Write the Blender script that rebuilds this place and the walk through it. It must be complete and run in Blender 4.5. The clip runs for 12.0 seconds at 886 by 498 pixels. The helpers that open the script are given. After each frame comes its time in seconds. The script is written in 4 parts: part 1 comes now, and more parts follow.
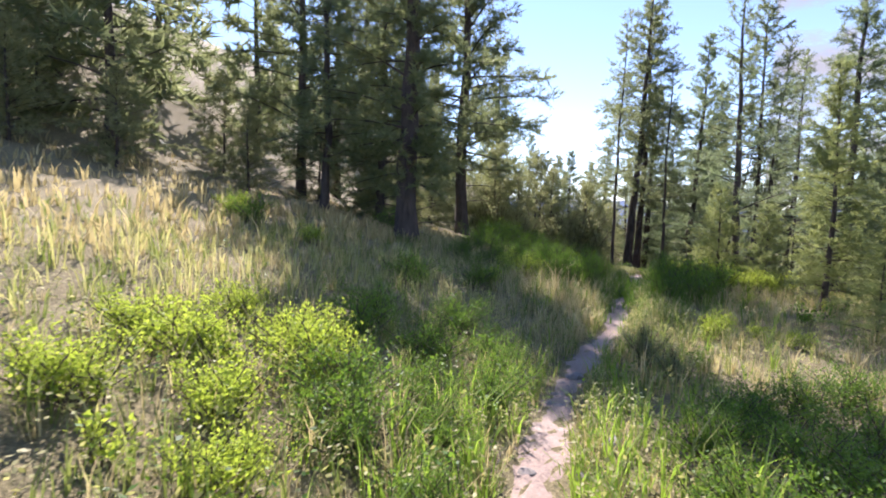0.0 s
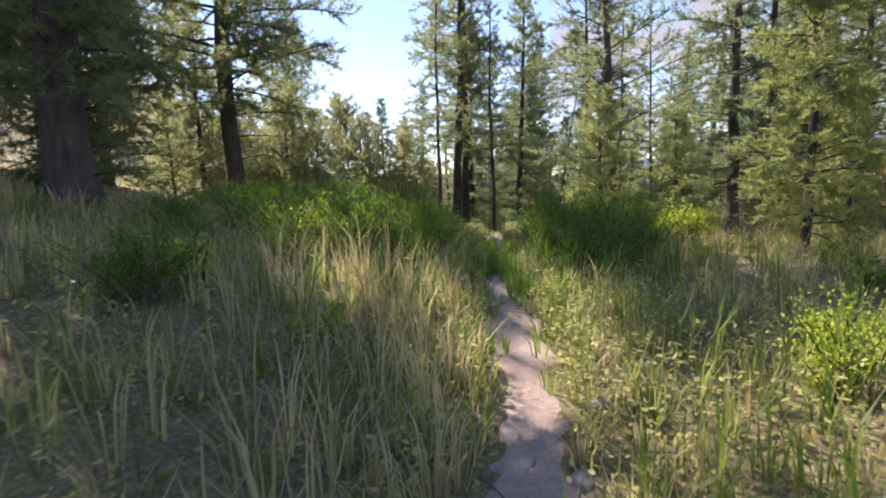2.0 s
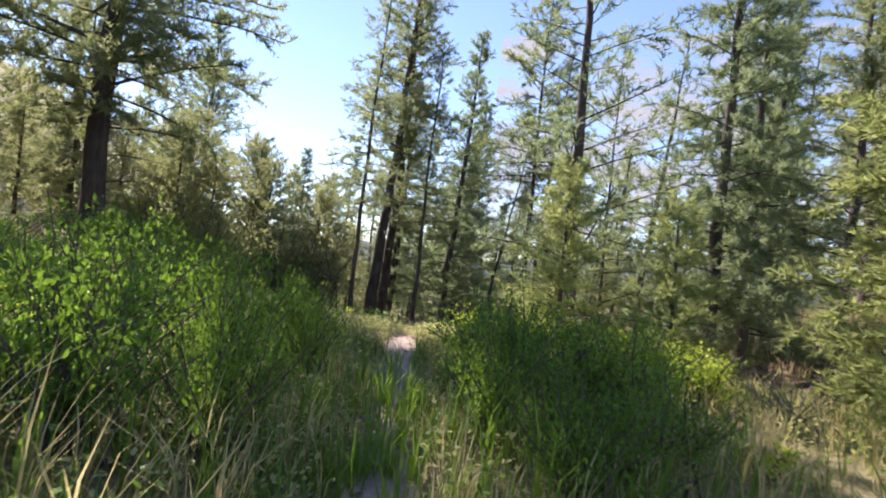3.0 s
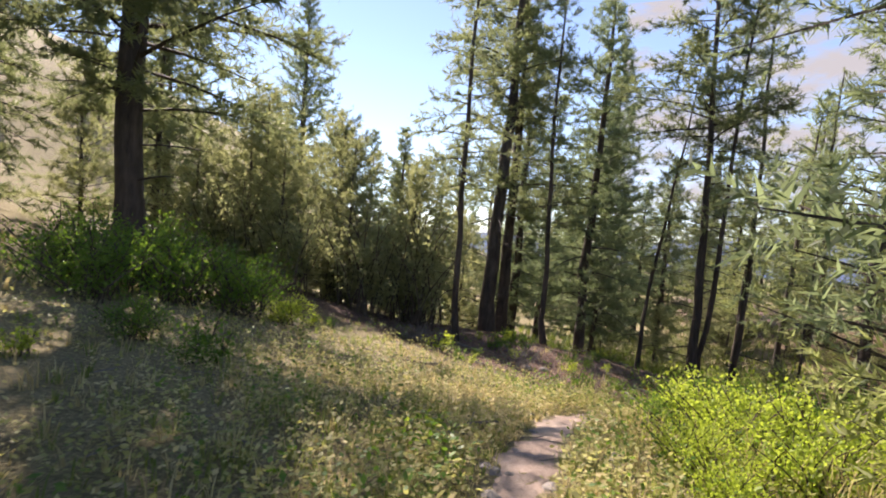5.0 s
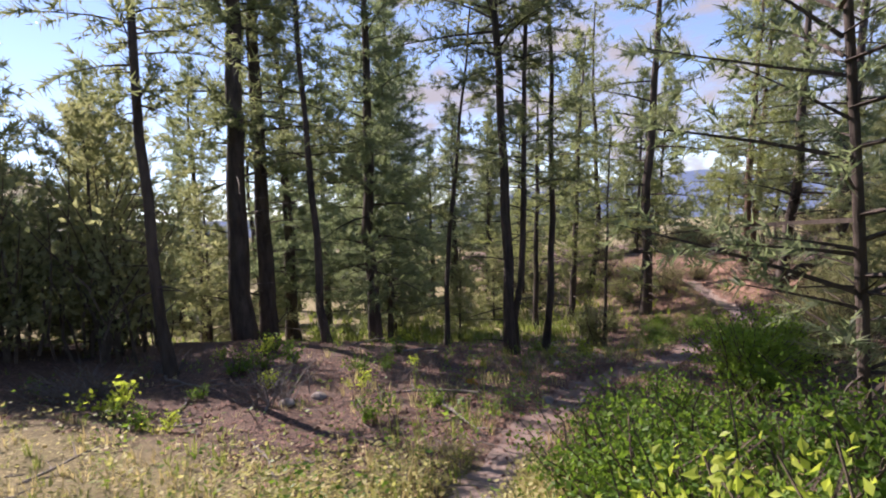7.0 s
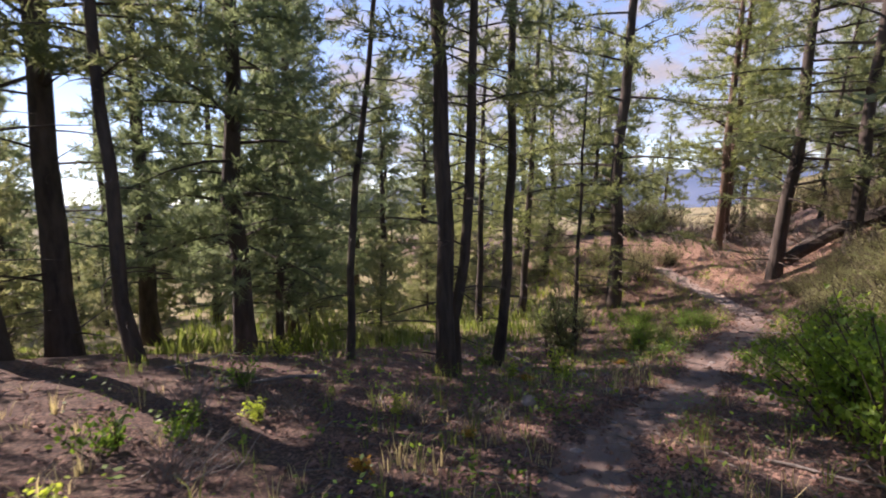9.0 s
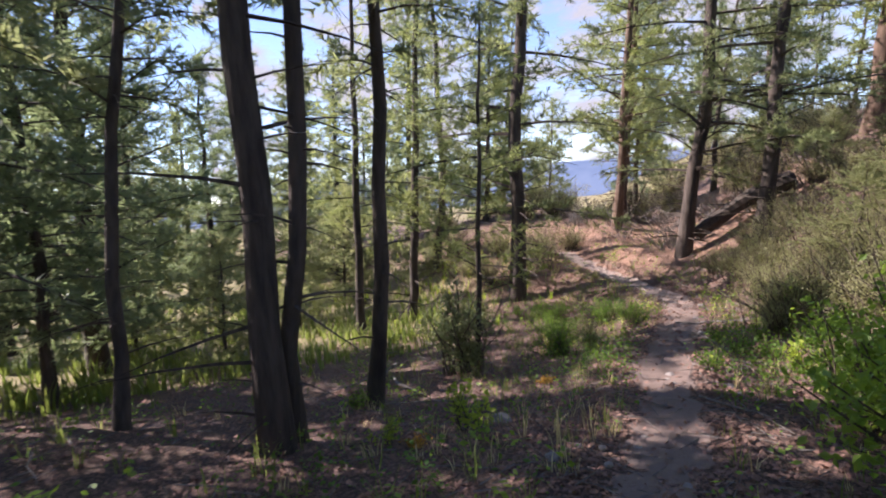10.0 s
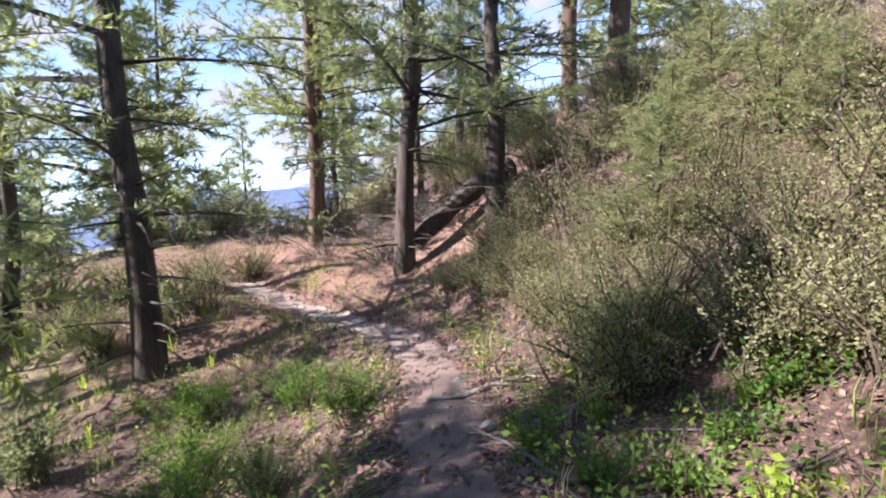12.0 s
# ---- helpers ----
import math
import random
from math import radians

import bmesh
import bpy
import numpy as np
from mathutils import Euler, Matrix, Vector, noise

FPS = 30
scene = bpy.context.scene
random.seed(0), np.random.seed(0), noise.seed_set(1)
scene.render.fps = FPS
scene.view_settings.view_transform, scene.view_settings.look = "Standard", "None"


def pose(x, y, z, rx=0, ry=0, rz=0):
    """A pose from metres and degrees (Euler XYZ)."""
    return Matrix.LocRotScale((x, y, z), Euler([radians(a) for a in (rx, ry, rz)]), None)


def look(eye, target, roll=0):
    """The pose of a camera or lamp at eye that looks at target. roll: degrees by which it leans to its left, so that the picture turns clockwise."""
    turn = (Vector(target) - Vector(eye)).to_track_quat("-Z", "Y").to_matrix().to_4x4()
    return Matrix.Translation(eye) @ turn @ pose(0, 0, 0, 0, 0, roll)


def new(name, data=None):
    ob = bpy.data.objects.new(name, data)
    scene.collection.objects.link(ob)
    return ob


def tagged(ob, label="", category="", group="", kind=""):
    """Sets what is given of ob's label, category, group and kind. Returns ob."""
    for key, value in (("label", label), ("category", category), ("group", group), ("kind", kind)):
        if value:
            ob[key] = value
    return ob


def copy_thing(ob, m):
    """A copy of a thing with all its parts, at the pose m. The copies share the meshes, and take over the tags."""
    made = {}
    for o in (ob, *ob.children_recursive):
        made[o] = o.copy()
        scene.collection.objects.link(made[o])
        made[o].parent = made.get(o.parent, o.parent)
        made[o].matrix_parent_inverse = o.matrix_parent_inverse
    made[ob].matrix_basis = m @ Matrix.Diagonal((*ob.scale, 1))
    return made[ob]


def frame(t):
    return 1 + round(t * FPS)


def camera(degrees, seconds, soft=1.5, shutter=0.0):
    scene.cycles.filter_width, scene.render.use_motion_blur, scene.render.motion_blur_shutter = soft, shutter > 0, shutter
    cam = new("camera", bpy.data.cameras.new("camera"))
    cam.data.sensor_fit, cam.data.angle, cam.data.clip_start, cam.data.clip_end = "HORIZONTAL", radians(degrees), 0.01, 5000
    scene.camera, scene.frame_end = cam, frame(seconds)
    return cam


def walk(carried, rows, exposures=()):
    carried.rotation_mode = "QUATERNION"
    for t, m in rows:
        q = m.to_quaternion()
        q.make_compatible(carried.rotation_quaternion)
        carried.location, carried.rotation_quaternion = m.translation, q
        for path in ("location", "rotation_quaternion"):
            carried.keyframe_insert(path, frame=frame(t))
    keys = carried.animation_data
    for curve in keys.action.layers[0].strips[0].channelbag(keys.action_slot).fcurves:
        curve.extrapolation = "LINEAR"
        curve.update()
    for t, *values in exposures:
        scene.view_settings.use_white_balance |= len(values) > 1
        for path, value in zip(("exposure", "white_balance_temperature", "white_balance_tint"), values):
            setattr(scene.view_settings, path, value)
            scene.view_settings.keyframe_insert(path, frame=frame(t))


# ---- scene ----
cam = camera(82.0, 12.0, soft=1.9, shutter=0.1)
PATH = [
    (0, (0.0, 0.0, 1.25), (-0.679, 1.876, 1.111), 1.7),
    (0.5, (-0.345, 1.355, 1.113), (-0.775, 3.302, 0.953), -2.6),
    (1, (-0.487, 2.728, 0.911), (-0.65, 4.707, 0.672), -2.9),
    (1.5, (-0.569, 4.059, 0.729), (-0.695, 6.039, 0.474), -1.9),
    (2, (-0.533, 5.439, 0.576), (-0.539, 7.426, 0.349), -2.2),
    (2.5, (-0.3, 6.818, 0.595), (0.074, 8.78, 0.494), -2.3),
    (3, (-0.169, 8.167, 0.687), (0.108, 10.146, 0.759), 6.6),
    (3.5, (-0.24, 9.522, 0.809), (-0.229, 11.522, 0.843), 11.6),
    (3.7, (-0.261, 10.009, 0.834), (-0.506, 11.993, 0.799), 12.5),
    (5.3, (0.304, 13.001, 0.931), (0.164, 14.996, 0.922), 1.7),
    (5.5, (0.3, 13.416, 0.911), (0.221, 15.414, 0.887), 0.7),
    (6, (0.276, 14.445, 0.885), (0.229, 16.444, 0.837), 0.1),
    (6.5, (0.399, 15.456, 0.809), (0.701, 17.431, 0.709), -2.7),
    (7, (1.075, 16.184, 0.624), (1.647, 18.098, 0.526), -3.8),
    (7.2, (1.246, 16.545, 0.545), (1.865, 18.444, 0.455), -3.0),
    (8.8, (2.388, 19.32, 0.081), (3.093, 21.188, -0.048), -2.6),
    (9, (2.656, 19.766, 0.004), (3.452, 21.595, -0.147), -2.7),
    (9.5, (3.396, 20.886, -0.19), (4.426, 22.591, -0.377), -3.7),
    (10, (4.147, 21.88, -0.354), (5.3, 23.502, -0.547), -4.7),
    (10.5, (5.191, 22.792, -0.6), (6.748, 24.025, -0.83), -6.8),
    (11, (6.044, 23.402, -0.718), (7.699, 24.501, -0.946), -6.8),
    (11.5, (6.848, 23.885, -0.821), (8.535, 24.936, -1.041), -6.3),
    (12, (7.717, 24.234, -0.932), (9.554, 24.997, -1.133), -7.0),
]
walk(cam, [(t, look(eye, target, roll)) for t, eye, target, roll in PATH],
     [(0, 1.42, 6050, 26), (0.5, 1.4, 6250, 25), (1.0, 1.35, 6450, 24), (2.5, 1.4, 6650, 24), (3.0, 1.45, 6450, 22), (3.5, 0.95, 6700, 22), (5.5, 1.5, 6900, 24), (6.0, 1.6, 6700, 28), (6.5, 1.4, 6500, 33), (7.2, 1.1, 6400, 28), (9.0, 1.2, 6650, 30), (9.5, 1.45, 6400, 27), (10.0, 1.5, 6200, 26), (10.5, 1.65, 6000, 25), (11.0, 1.85, 5850, 24), (12.0, 1.8, 5850, 22)])

# ---- light ----
SUN_AZ, SUN_EL = 37.0, 43.0          # degrees left of +y, degrees above the horizon
world = bpy.data.worlds.new("sky")
scene.world = world
world.use_nodes = True
wn = world.node_tree
bg = wn.nodes["Background"]
sky = wn.nodes.new("ShaderNodeTexSky")
sky.sky_type, sky.sun_disc = "NISHITA", False
sky.sun_elevation, sky.sun_rotation = radians(SUN_EL), radians(-SUN_AZ)
sky.altitude, sky.air_density, sky.dust_density, sky.ozone_density = 900, 1.0, 0.0, 1.2
wn.links.new(sky.outputs[0], bg.inputs[0])
bg.inputs[1].default_value = 0.105
sun_dir = Vector((-math.sin(radians(SUN_AZ)) * math.cos(radians(SUN_EL)), math.cos(radians(SUN_AZ)) * math.cos(radians(SUN_EL)), math.sin(radians(SUN_EL))))
sun_data = bpy.data.lights.new("sun", "SUN")
sun_data.energy, sun_data.angle, sun_data.color = 5.0, radians(0.5), (1.0, 0.93, 0.82)
sun = new("sun", sun_data)
sun.matrix_world = look(sun_dir * 60, (0, 0, 0))


# ---- materials ----
def nodes_of(name):
    m = bpy.data.materials.new(name)
    m.use_nodes = True
    return m, m.node_tree.nodes, m.node_tree.links, m.node_tree.nodes["Principled BSDF"]


def ramp_of(nodes, stops):
    r = nodes.new("ShaderNodeValToRGB")
    e = r.color_ramp.elements
    while len(e) < len(stops):
        e.new(0.5)
    for el, (pos, col) in zip(e, stops):
        el.position, el.color = pos, (*col, 1)
    return r


def noise_of(nodes, links, scale, detail=4.0, rough=0.6, stretch=None):
    tc = nodes.new("ShaderNodeTexCoord")
    n = nodes.new("ShaderNodeTexNoise")
    n.inputs["Scale"].default_value, n.inputs["Detail"].default_value, n.inputs["Roughness"].default_value = scale, detail, rough
    if stretch:
        mp = nodes.new("ShaderNodeMapping")
        mp.inputs["Scale"].default_value = stretch
        links.new(tc.outputs["Object"], mp.inputs[0])
        links.new(mp.outputs[0], n.inputs["Vector"])
    else:
        links.new(tc.outputs["Object"], n.inputs["Vector"])
    return n


def mix_of(nodes, links, a, b, fac, mode="MIX"):
    m = nodes.new("ShaderNodeMix")
    m.data_type, m.blend_type = "RGBA", mode
    for sock, v in ((m.inputs[0], fac), (m.inputs[6], a), (m.inputs[7], b)):
        if isinstance(v, (int, float)):
            sock.default_value = v
        elif isinstance(v, tuple):
            sock.default_value = (*v, 1)
        else:
            links.new(v, sock)
    return m.outputs[2]


def bump_of(nodes, links, bsdf, height, strength, distance):
    b = nodes.new("ShaderNodeBump")
    b.inputs["Strength"].default_value, b.inputs["Distance"].default_value = strength, distance
    links.new(height, b.inputs["Height"])
    links.new(b.outputs[0], bsdf.inputs["Normal"])


def leaf_material(name, low, mid, high, through_colour, glow=0.45, rough=0.55, spread=1.0):
    """Foliage: colour varies from leaf to leaf and from plant to plant, and light shines through."""
    m, n, l, bsdf = nodes_of(name)
    geo = n.new("ShaderNodeNewGeometry")
    info = n.new("ShaderNodeObjectInfo")
    big = noise_of(n, l, 0.9, 3)
    add = n.new("ShaderNodeMath")
    add.operation = "MULTIPLY_ADD"
    l.new(geo.outputs["Random Per Island"], add.inputs[0])
    add.inputs[1].default_value = 0.45 * spread
    l.new(big.outputs[0], add.inputs[2])
    add2 = n.new("ShaderNodeMath")
    add2.operation = "MULTIPLY_ADD"
    l.new(info.outputs["Random"], add2.inputs[0])
    add2.inputs[1].default_value = 0.3 * spread
    l.new(add.outputs[0], add2.inputs[2])
    r = ramp_of(n, [(0.35, low), (0.75, mid), (1.1, high)])
    l.new(add2.outputs[0], r.inputs[0])
    l.new(r.outputs[0], bsdf.inputs["Base Color"])
    bsdf.inputs["Roughness"].default_value = rough
    bsdf.inputs["Specular IOR Level"].default_value = 0.3
    tr = n.new("ShaderNodeBsdfTranslucent")
    tint = mix_of(n, l, r.outputs[0], through_colour, 0.55)
    l.new(tint, tr.inputs[0])
    mx = n.new("ShaderNodeMixShader")
    mx.inputs[0].default_value = glow
    l.new(bsdf.outputs[0], mx.inputs[1])
    l.new(tr.outputs[0], mx.inputs[2])
    l.new(mx.outputs[0], n["Material Output"].inputs[0])
    return m


def bark_material(name, dark, light, scale=9.0):
    m, n, l, bsdf = nodes_of(name)
    ridge = noise_of(n, l, scale, 6, 0.65, (1, 1, 0.22))
    blot = noise_of(n, l, 1.3, 3)
    r = ramp_of(n, [(0.32, dark), (0.62, light)])
    l.new(ridge.outputs[0], r.inputs[0])
    col = mix_of(n, l, r.outputs[0], tuple(c * 0.55 for c in dark), blot.outputs[0])
    l.new(col, bsdf.inputs["Base Color"])
    bsdf.inputs["Roughness"].default_value = 0.92
    bump_of(n, l, bsdf, ridge.outputs[0], 0.9, 0.03)
    return m


def earth_material(name, stops, fine=38.0, coarse=1.6, relief=0.02, rough=0.95):
    m, n, l, bsdf = nodes_of(name)
    a = noise_of(n, l, fine, 5, 0.7)
    b = noise_of(n, l, coarse, 5, 0.6)
    mixv = n.new("ShaderNodeMath")
    mixv.operation = "MULTIPLY_ADD"
    l.new(a.outputs[0], mixv.inputs[0])
    mixv.inputs[1].default_value = 0.7
    sub = n.new("ShaderNodeMath")
    sub.operation = "MULTIPLY_ADD"
    l.new(b.outputs[0], sub.inputs[0])
    sub.inputs[1].default_value, sub.inputs[2].default_value = 0.8, -0.25
    l.new(sub.outputs[0], mixv.inputs[2])
    r = ramp_of(n, stops)
    l.new(mixv.outputs[0], r.inputs[0])
    l.new(r.outputs[0], bsdf.inputs["Base Color"])
    bsdf.inputs["Roughness"].default_value = rough
    bump_of(n, l, bsdf, a.outputs[0], 0.8, relief)
    return m


M_NEEDLE = leaf_material("needles_green", (0.072, 0.092, 0.042), (0.13, 0.158, 0.064), (0.21, 0.225, 0.1), (0.42, 0.48, 0.2), 0.5)
M_NEEDLE_BLUE = leaf_material("needles_blue_green", (0.058, 0.08, 0.052), (0.105, 0.138, 0.082), (0.17, 0.2, 0.112), (0.4, 0.5, 0.21), 0.5)
# yellower, lighter needle copy with sunlight put into the colour
M_NEEDLE_SUN = leaf_material("needles_sun_tone", (0.085, 0.105, 0.034), (0.165, 0.19, 0.062), (0.27, 0.29, 0.105), (0.5, 0.57, 0.19), 0.52)
M_OLIVE = leaf_material("leaves_olive", (0.14, 0.145, 0.065), (0.24, 0.235, 0.11), (0.35, 0.335, 0.17), (0.55, 0.56, 0.22), 0.45, spread=0.7)
M_NEEDLE_OLIVE = leaf_material("needles_olive", (0.092, 0.104, 0.048), (0.16, 0.172, 0.08), (0.265, 0.272, 0.128), (0.54, 0.57, 0.24), 0.52)
# leaf green darkened: the shade on the bushes is put into the colour
M_LEAF = leaf_material("leaves_green_shade_tone", (0.035, 0.08, 0.016), (0.07, 0.15, 0.022), (0.14, 0.22, 0.035), (0.27, 0.45, 0.035), 0.45, 0.5)
# lighter copy of the leaf green, sunlight put into the colour
M_LEAF_SUN = leaf_material("leaves_bright_sun_tone", (0.11, 0.17, 0.022), (0.21, 0.3, 0.035), (0.35, 0.42, 0.07), (0.68, 0.82, 0.08), 0.52, 0.5)
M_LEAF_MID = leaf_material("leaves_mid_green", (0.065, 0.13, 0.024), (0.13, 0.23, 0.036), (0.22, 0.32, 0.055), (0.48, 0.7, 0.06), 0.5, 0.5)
M_GRASS = leaf_material("grass_green", (0.05, 0.085, 0.02), (0.12, 0.16, 0.04), (0.26, 0.27, 0.09), (0.36, 0.46, 0.08), 0.45)
M_DRY = leaf_material("grass_dry", (0.23, 0.175, 0.085), (0.41, 0.33, 0.155), (0.58, 0.5, 0.26), (0.66, 0.56, 0.24), 0.42, 0.7)
M_HERB = leaf_material("herbs", (0.15, 0.165, 0.05), (0.33, 0.32, 0.11), (0.5, 0.465, 0.22), (0.68, 0.68, 0.2), 0.45)
M_ORANGE = leaf_material("moss_orange", (0.3, 0.14, 0.02), (0.42, 0.22, 0.03), (0.5, 0.33, 0.06), (0.5, 0.3, 0.05), 0.3)
M_BARK = bark_material("bark_dark", (0.04, 0.03, 0.024), (0.15, 0.115, 0.09))
M_BARK_RED = bark_material("bark_red", (0.075, 0.045, 0.03), (0.26, 0.17, 0.115), 7.0)
M_DEAD = bark_material("dead_wood", (0.13, 0.11, 0.095), (0.36, 0.32, 0.28), 16.0)
M_STEM = bark_material("stems", (0.07, 0.05, 0.035), (0.2, 0.15, 0.1), 22.0)
M_SOIL = earth_material("trail_dirt", [(0.2, (0.16, 0.115, 0.09)), (0.5, (0.34, 0.255, 0.205)), (0.8, (0.5, 0.4, 0.33))], 46, 1.1, 0.015)
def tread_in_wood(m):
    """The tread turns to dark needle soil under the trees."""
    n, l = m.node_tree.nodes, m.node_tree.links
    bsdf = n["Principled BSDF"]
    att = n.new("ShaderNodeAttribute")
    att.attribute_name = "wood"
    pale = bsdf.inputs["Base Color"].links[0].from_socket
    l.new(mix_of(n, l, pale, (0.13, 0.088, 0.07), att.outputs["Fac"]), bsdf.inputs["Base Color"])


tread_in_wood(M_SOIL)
M_STONE = earth_material("stone", [(0.2, (0.14, 0.12, 0.105)), (0.6, (0.26, 0.23, 0.205)), (0.9, (0.4, 0.365, 0.33))], 30, 3, 0.004, 0.85)
M_LITTER = earth_material("litter", [(0.2, (0.08, 0.045, 0.034)), (0.5, (0.22, 0.125, 0.09)), (0.85, (0.4, 0.25, 0.185))], 60, 2, 0.01)


def ground_material():
    m, n, l, bsdf = nodes_of("ground_soil")
    fine, mid, wide = noise_of(n, l, 34, 6, 0.75), noise_of(n, l, 2.2, 5, 0.65), noise_of(n, l, 0.25, 3)
    litter = ramp_of(n, [(0.34, (0.03, 0.019, 0.015)), (0.5, (0.1, 0.06, 0.045)), (0.66, (0.3, 0.18, 0.13))])
    l.new(fine.outputs[0], litter.inputs[0])
    turf = ramp_of(n, [(0.32, (0.085, 0.078, 0.034)), (0.52, (0.23, 0.19, 0.09)), (0.68, (0.44, 0.37, 0.19))])
    l.new(fine.outputs[0], turf.inputs[0])
    att = n.new("ShaderNodeAttribute")
    att.attribute_name = "turf"
    edge = n.new("ShaderNodeMath")
    edge.operation = "MULTIPLY_ADD"
    l.new(mid.outputs[0], edge.inputs[0])
    edge.inputs[1].default_value = 0.9
    shift = n.new("ShaderNodeMath")
    shift.operation = "SUBTRACT"
    l.new(att.outputs["Fac"], shift.inputs[0])
    shift.inputs[1].default_value = 0.45
    l.new(shift.outputs[0], edge.inputs[2])
    edge.use_clamp = True
    base = mix_of(n, l, litter.outputs[0], turf.outputs[0], edge.outputs[0])
    red = ramp_of(n, [(0.3, (0.15, 0.078, 0.05)), (0.6, (0.37, 0.22, 0.148)), (0.8, (0.5, 0.33, 0.24))])
    l.new(fine.outputs[0], red.inputs[0])
    bare = n.new("ShaderNodeAttribute")
    bare.attribute_name = "bare"
    base = mix_of(n, l, base, red.outputs[0], bare.outputs["Fac"])
    l.new(base, bsdf.inputs["Base Color"])
    bsdf.inputs["Roughness"].default_value = 0.97
    bump_of(n, l, bsdf, fine.outputs[0], 1.0, 0.03)
    return m


M_GROUND = ground_material()


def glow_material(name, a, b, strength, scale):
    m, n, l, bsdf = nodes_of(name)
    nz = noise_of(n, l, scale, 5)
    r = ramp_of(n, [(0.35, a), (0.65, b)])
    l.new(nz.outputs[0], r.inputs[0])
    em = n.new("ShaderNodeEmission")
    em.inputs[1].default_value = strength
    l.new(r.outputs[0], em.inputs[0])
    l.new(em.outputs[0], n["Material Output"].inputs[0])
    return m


# distance haze painted into the hills as a glowing blue
M_HILLS = glow_material("far_hills_painted_haze", (0.11, 0.15, 0.24), (0.16, 0.2, 0.29), 1.0, 0.004)


# ---- mesh helpers ----
def mesh_of(name, verts, faces, material, smooth_on=False):
    """A mesh from an array of places and one or more arrays of faces."""
    me = bpy.data.meshes.new(name)
    verts = np.asarray(verts, dtype=np.float32)
    faces = [np.asarray(f, dtype=np.int32) for f in (faces if isinstance(faces, list) else [faces]) if len(f)]
    me.vertices.add(len(verts))
    me.vertices.foreach_set("co", verts.ravel())
    loops = np.concatenate([f.ravel() for f in faces])
    sizes = np.concatenate([np.full(len(f), f.shape[1], dtype=np.int32) for f in faces])
    me.loops.add(len(loops))
    me.loops.foreach_set("vertex_index", loops)
    me.polygons.add(len(sizes))
    me.polygons.foreach_set("loop_start", np.concatenate([[0], np.cumsum(sizes)[:-1]]).astype(np.int32))
    me.polygons.foreach_set("use_smooth", np.full(len(sizes), smooth_on))
    me.update(calc_edges=True)
    me.materials.append(material)
    return me


def piece(name, me, parent=None, label=""):
    ob = new(name, me)
    if parent is not None:
        ob.parent = parent
    return tagged(ob, label)


class Soup:
    """Gathers places and faces of one mesh."""

    def __init__(self):
        self.v, self.t, self.q, self.n = [], [], [], 0

    def add(self, verts, tris=(), quads=()):
        self.v.append(np.asarray(verts, float).reshape(-1, 3))
        if len(tris):
            self.t.append(np.asarray(tris, int) + self.n)
        if len(quads):
            self.q.append(np.asarray(quads, int) + self.n)
        self.n += len(self.v[-1])

    def tube(self, line, radii, sides=6, rough=0.0, rng=None):
        """A tapered limb along a line."""
        line, radii = np.asarray(line, float), np.asarray(radii, float)
        way = np.gradient(line, axis=0)
        way /= np.linalg.norm(way, axis=1)[:, None] + 1e-9
        ref = np.where(np.abs(way[:, 2:3]) > 0.9, [[1.0, 0, 0]], [[0, 0, 1.0]])
        a = np.cross(way, ref)
        a /= np.linalg.norm(a, axis=1)[:, None] + 1e-9
        b = np.cross(way, a)
        ang = np.arange(sides) * 2 * np.pi / sides
        rr = radii[:, None] * np.ones(sides)
        if rough:
            rr = rr * (1 + rough * rng.standard_normal(rr.shape))
        ring = line[:, None] + rr[..., None] * (np.cos(ang)[None, :, None] * a[:, None] + np.sin(ang)[None, :, None] * b[:, None])
        k, j = np.meshgrid(np.arange(len(line) - 1), np.arange(sides), indexing="ij")
        j2 = (j + 1) % sides
        quads = np.stack([k * sides + j, k * sides + j2, (k + 1) * sides + j2, (k + 1) * sides + j], -1).reshape(-1, 4)
        self.add(ring.reshape(-1, 3), quads=quads)
        tip = np.vstack([ring[-1], line[-1:]])
        self.add(tip, tris=[(i, (i + 1) % sides, sides) for i in range(sides)])

    def mesh(self, name, material, smooth_on=False):
        f = []
        if self.t:
            f.append(np.concatenate(self.t))
        if self.q:
            f.append(np.concatenate(self.q))
        return mesh_of(name, np.concatenate(self.v), f, material, smooth_on)


# ---- lie of the land ----
TRAIL = [(0.3, -4, 0.3), (-0.05, 0, 0.1), (-0.4, 2.7, -0.15), (-0.45, 5.6, -0.4), (-0.12, 8.0, -0.38), (-0.05, 9.8, -0.28), (0.2, 13, -0.18),
         (0.4, 14.8, -0.24), (0.66, 16.2, -0.42), (1.15, 17.8, -0.72), (2.3, 19.4, -1.1), (3.5, 21, -1.5), (5.2, 22.8, -1.87), (6.2, 23.3, -1.99),
         (7.5, 23.9, -2.15), (9, 24.85, -2.27), (11.1, 25.85, -2.36), (12.5, 26.8, -2.4), (13.6, 28.4, -2.4), (14.4, 30.0, -2.28), (15.2, 31.6, -2.05)]


def smooth(e0, e1, v):
    t = np.clip((v - e0) / (e1 - e0), 0, 1)
    return t * t * (3 - 2 * t)


def curve_through(pts, n=10):
    p = np.array(pts, float)
    p = np.vstack([2 * p[0] - p[1], p, 2 * p[-1] - p[-2]])
    out = []
    for i in range(1, len(p) - 2):
        a, b, c, d = p[i - 1:i + 3]
        for k in range(n):
            t = k / n
            out.append(0.5 * (2 * b + (c - a) * t + (2 * a - 5 * b + 4 * c - d) * t * t + (3 * b - a - 3 * c + d) * t ** 3))
    out.append(p[-2])
    return np.array(out)


LINE = curve_through(TRAIL)


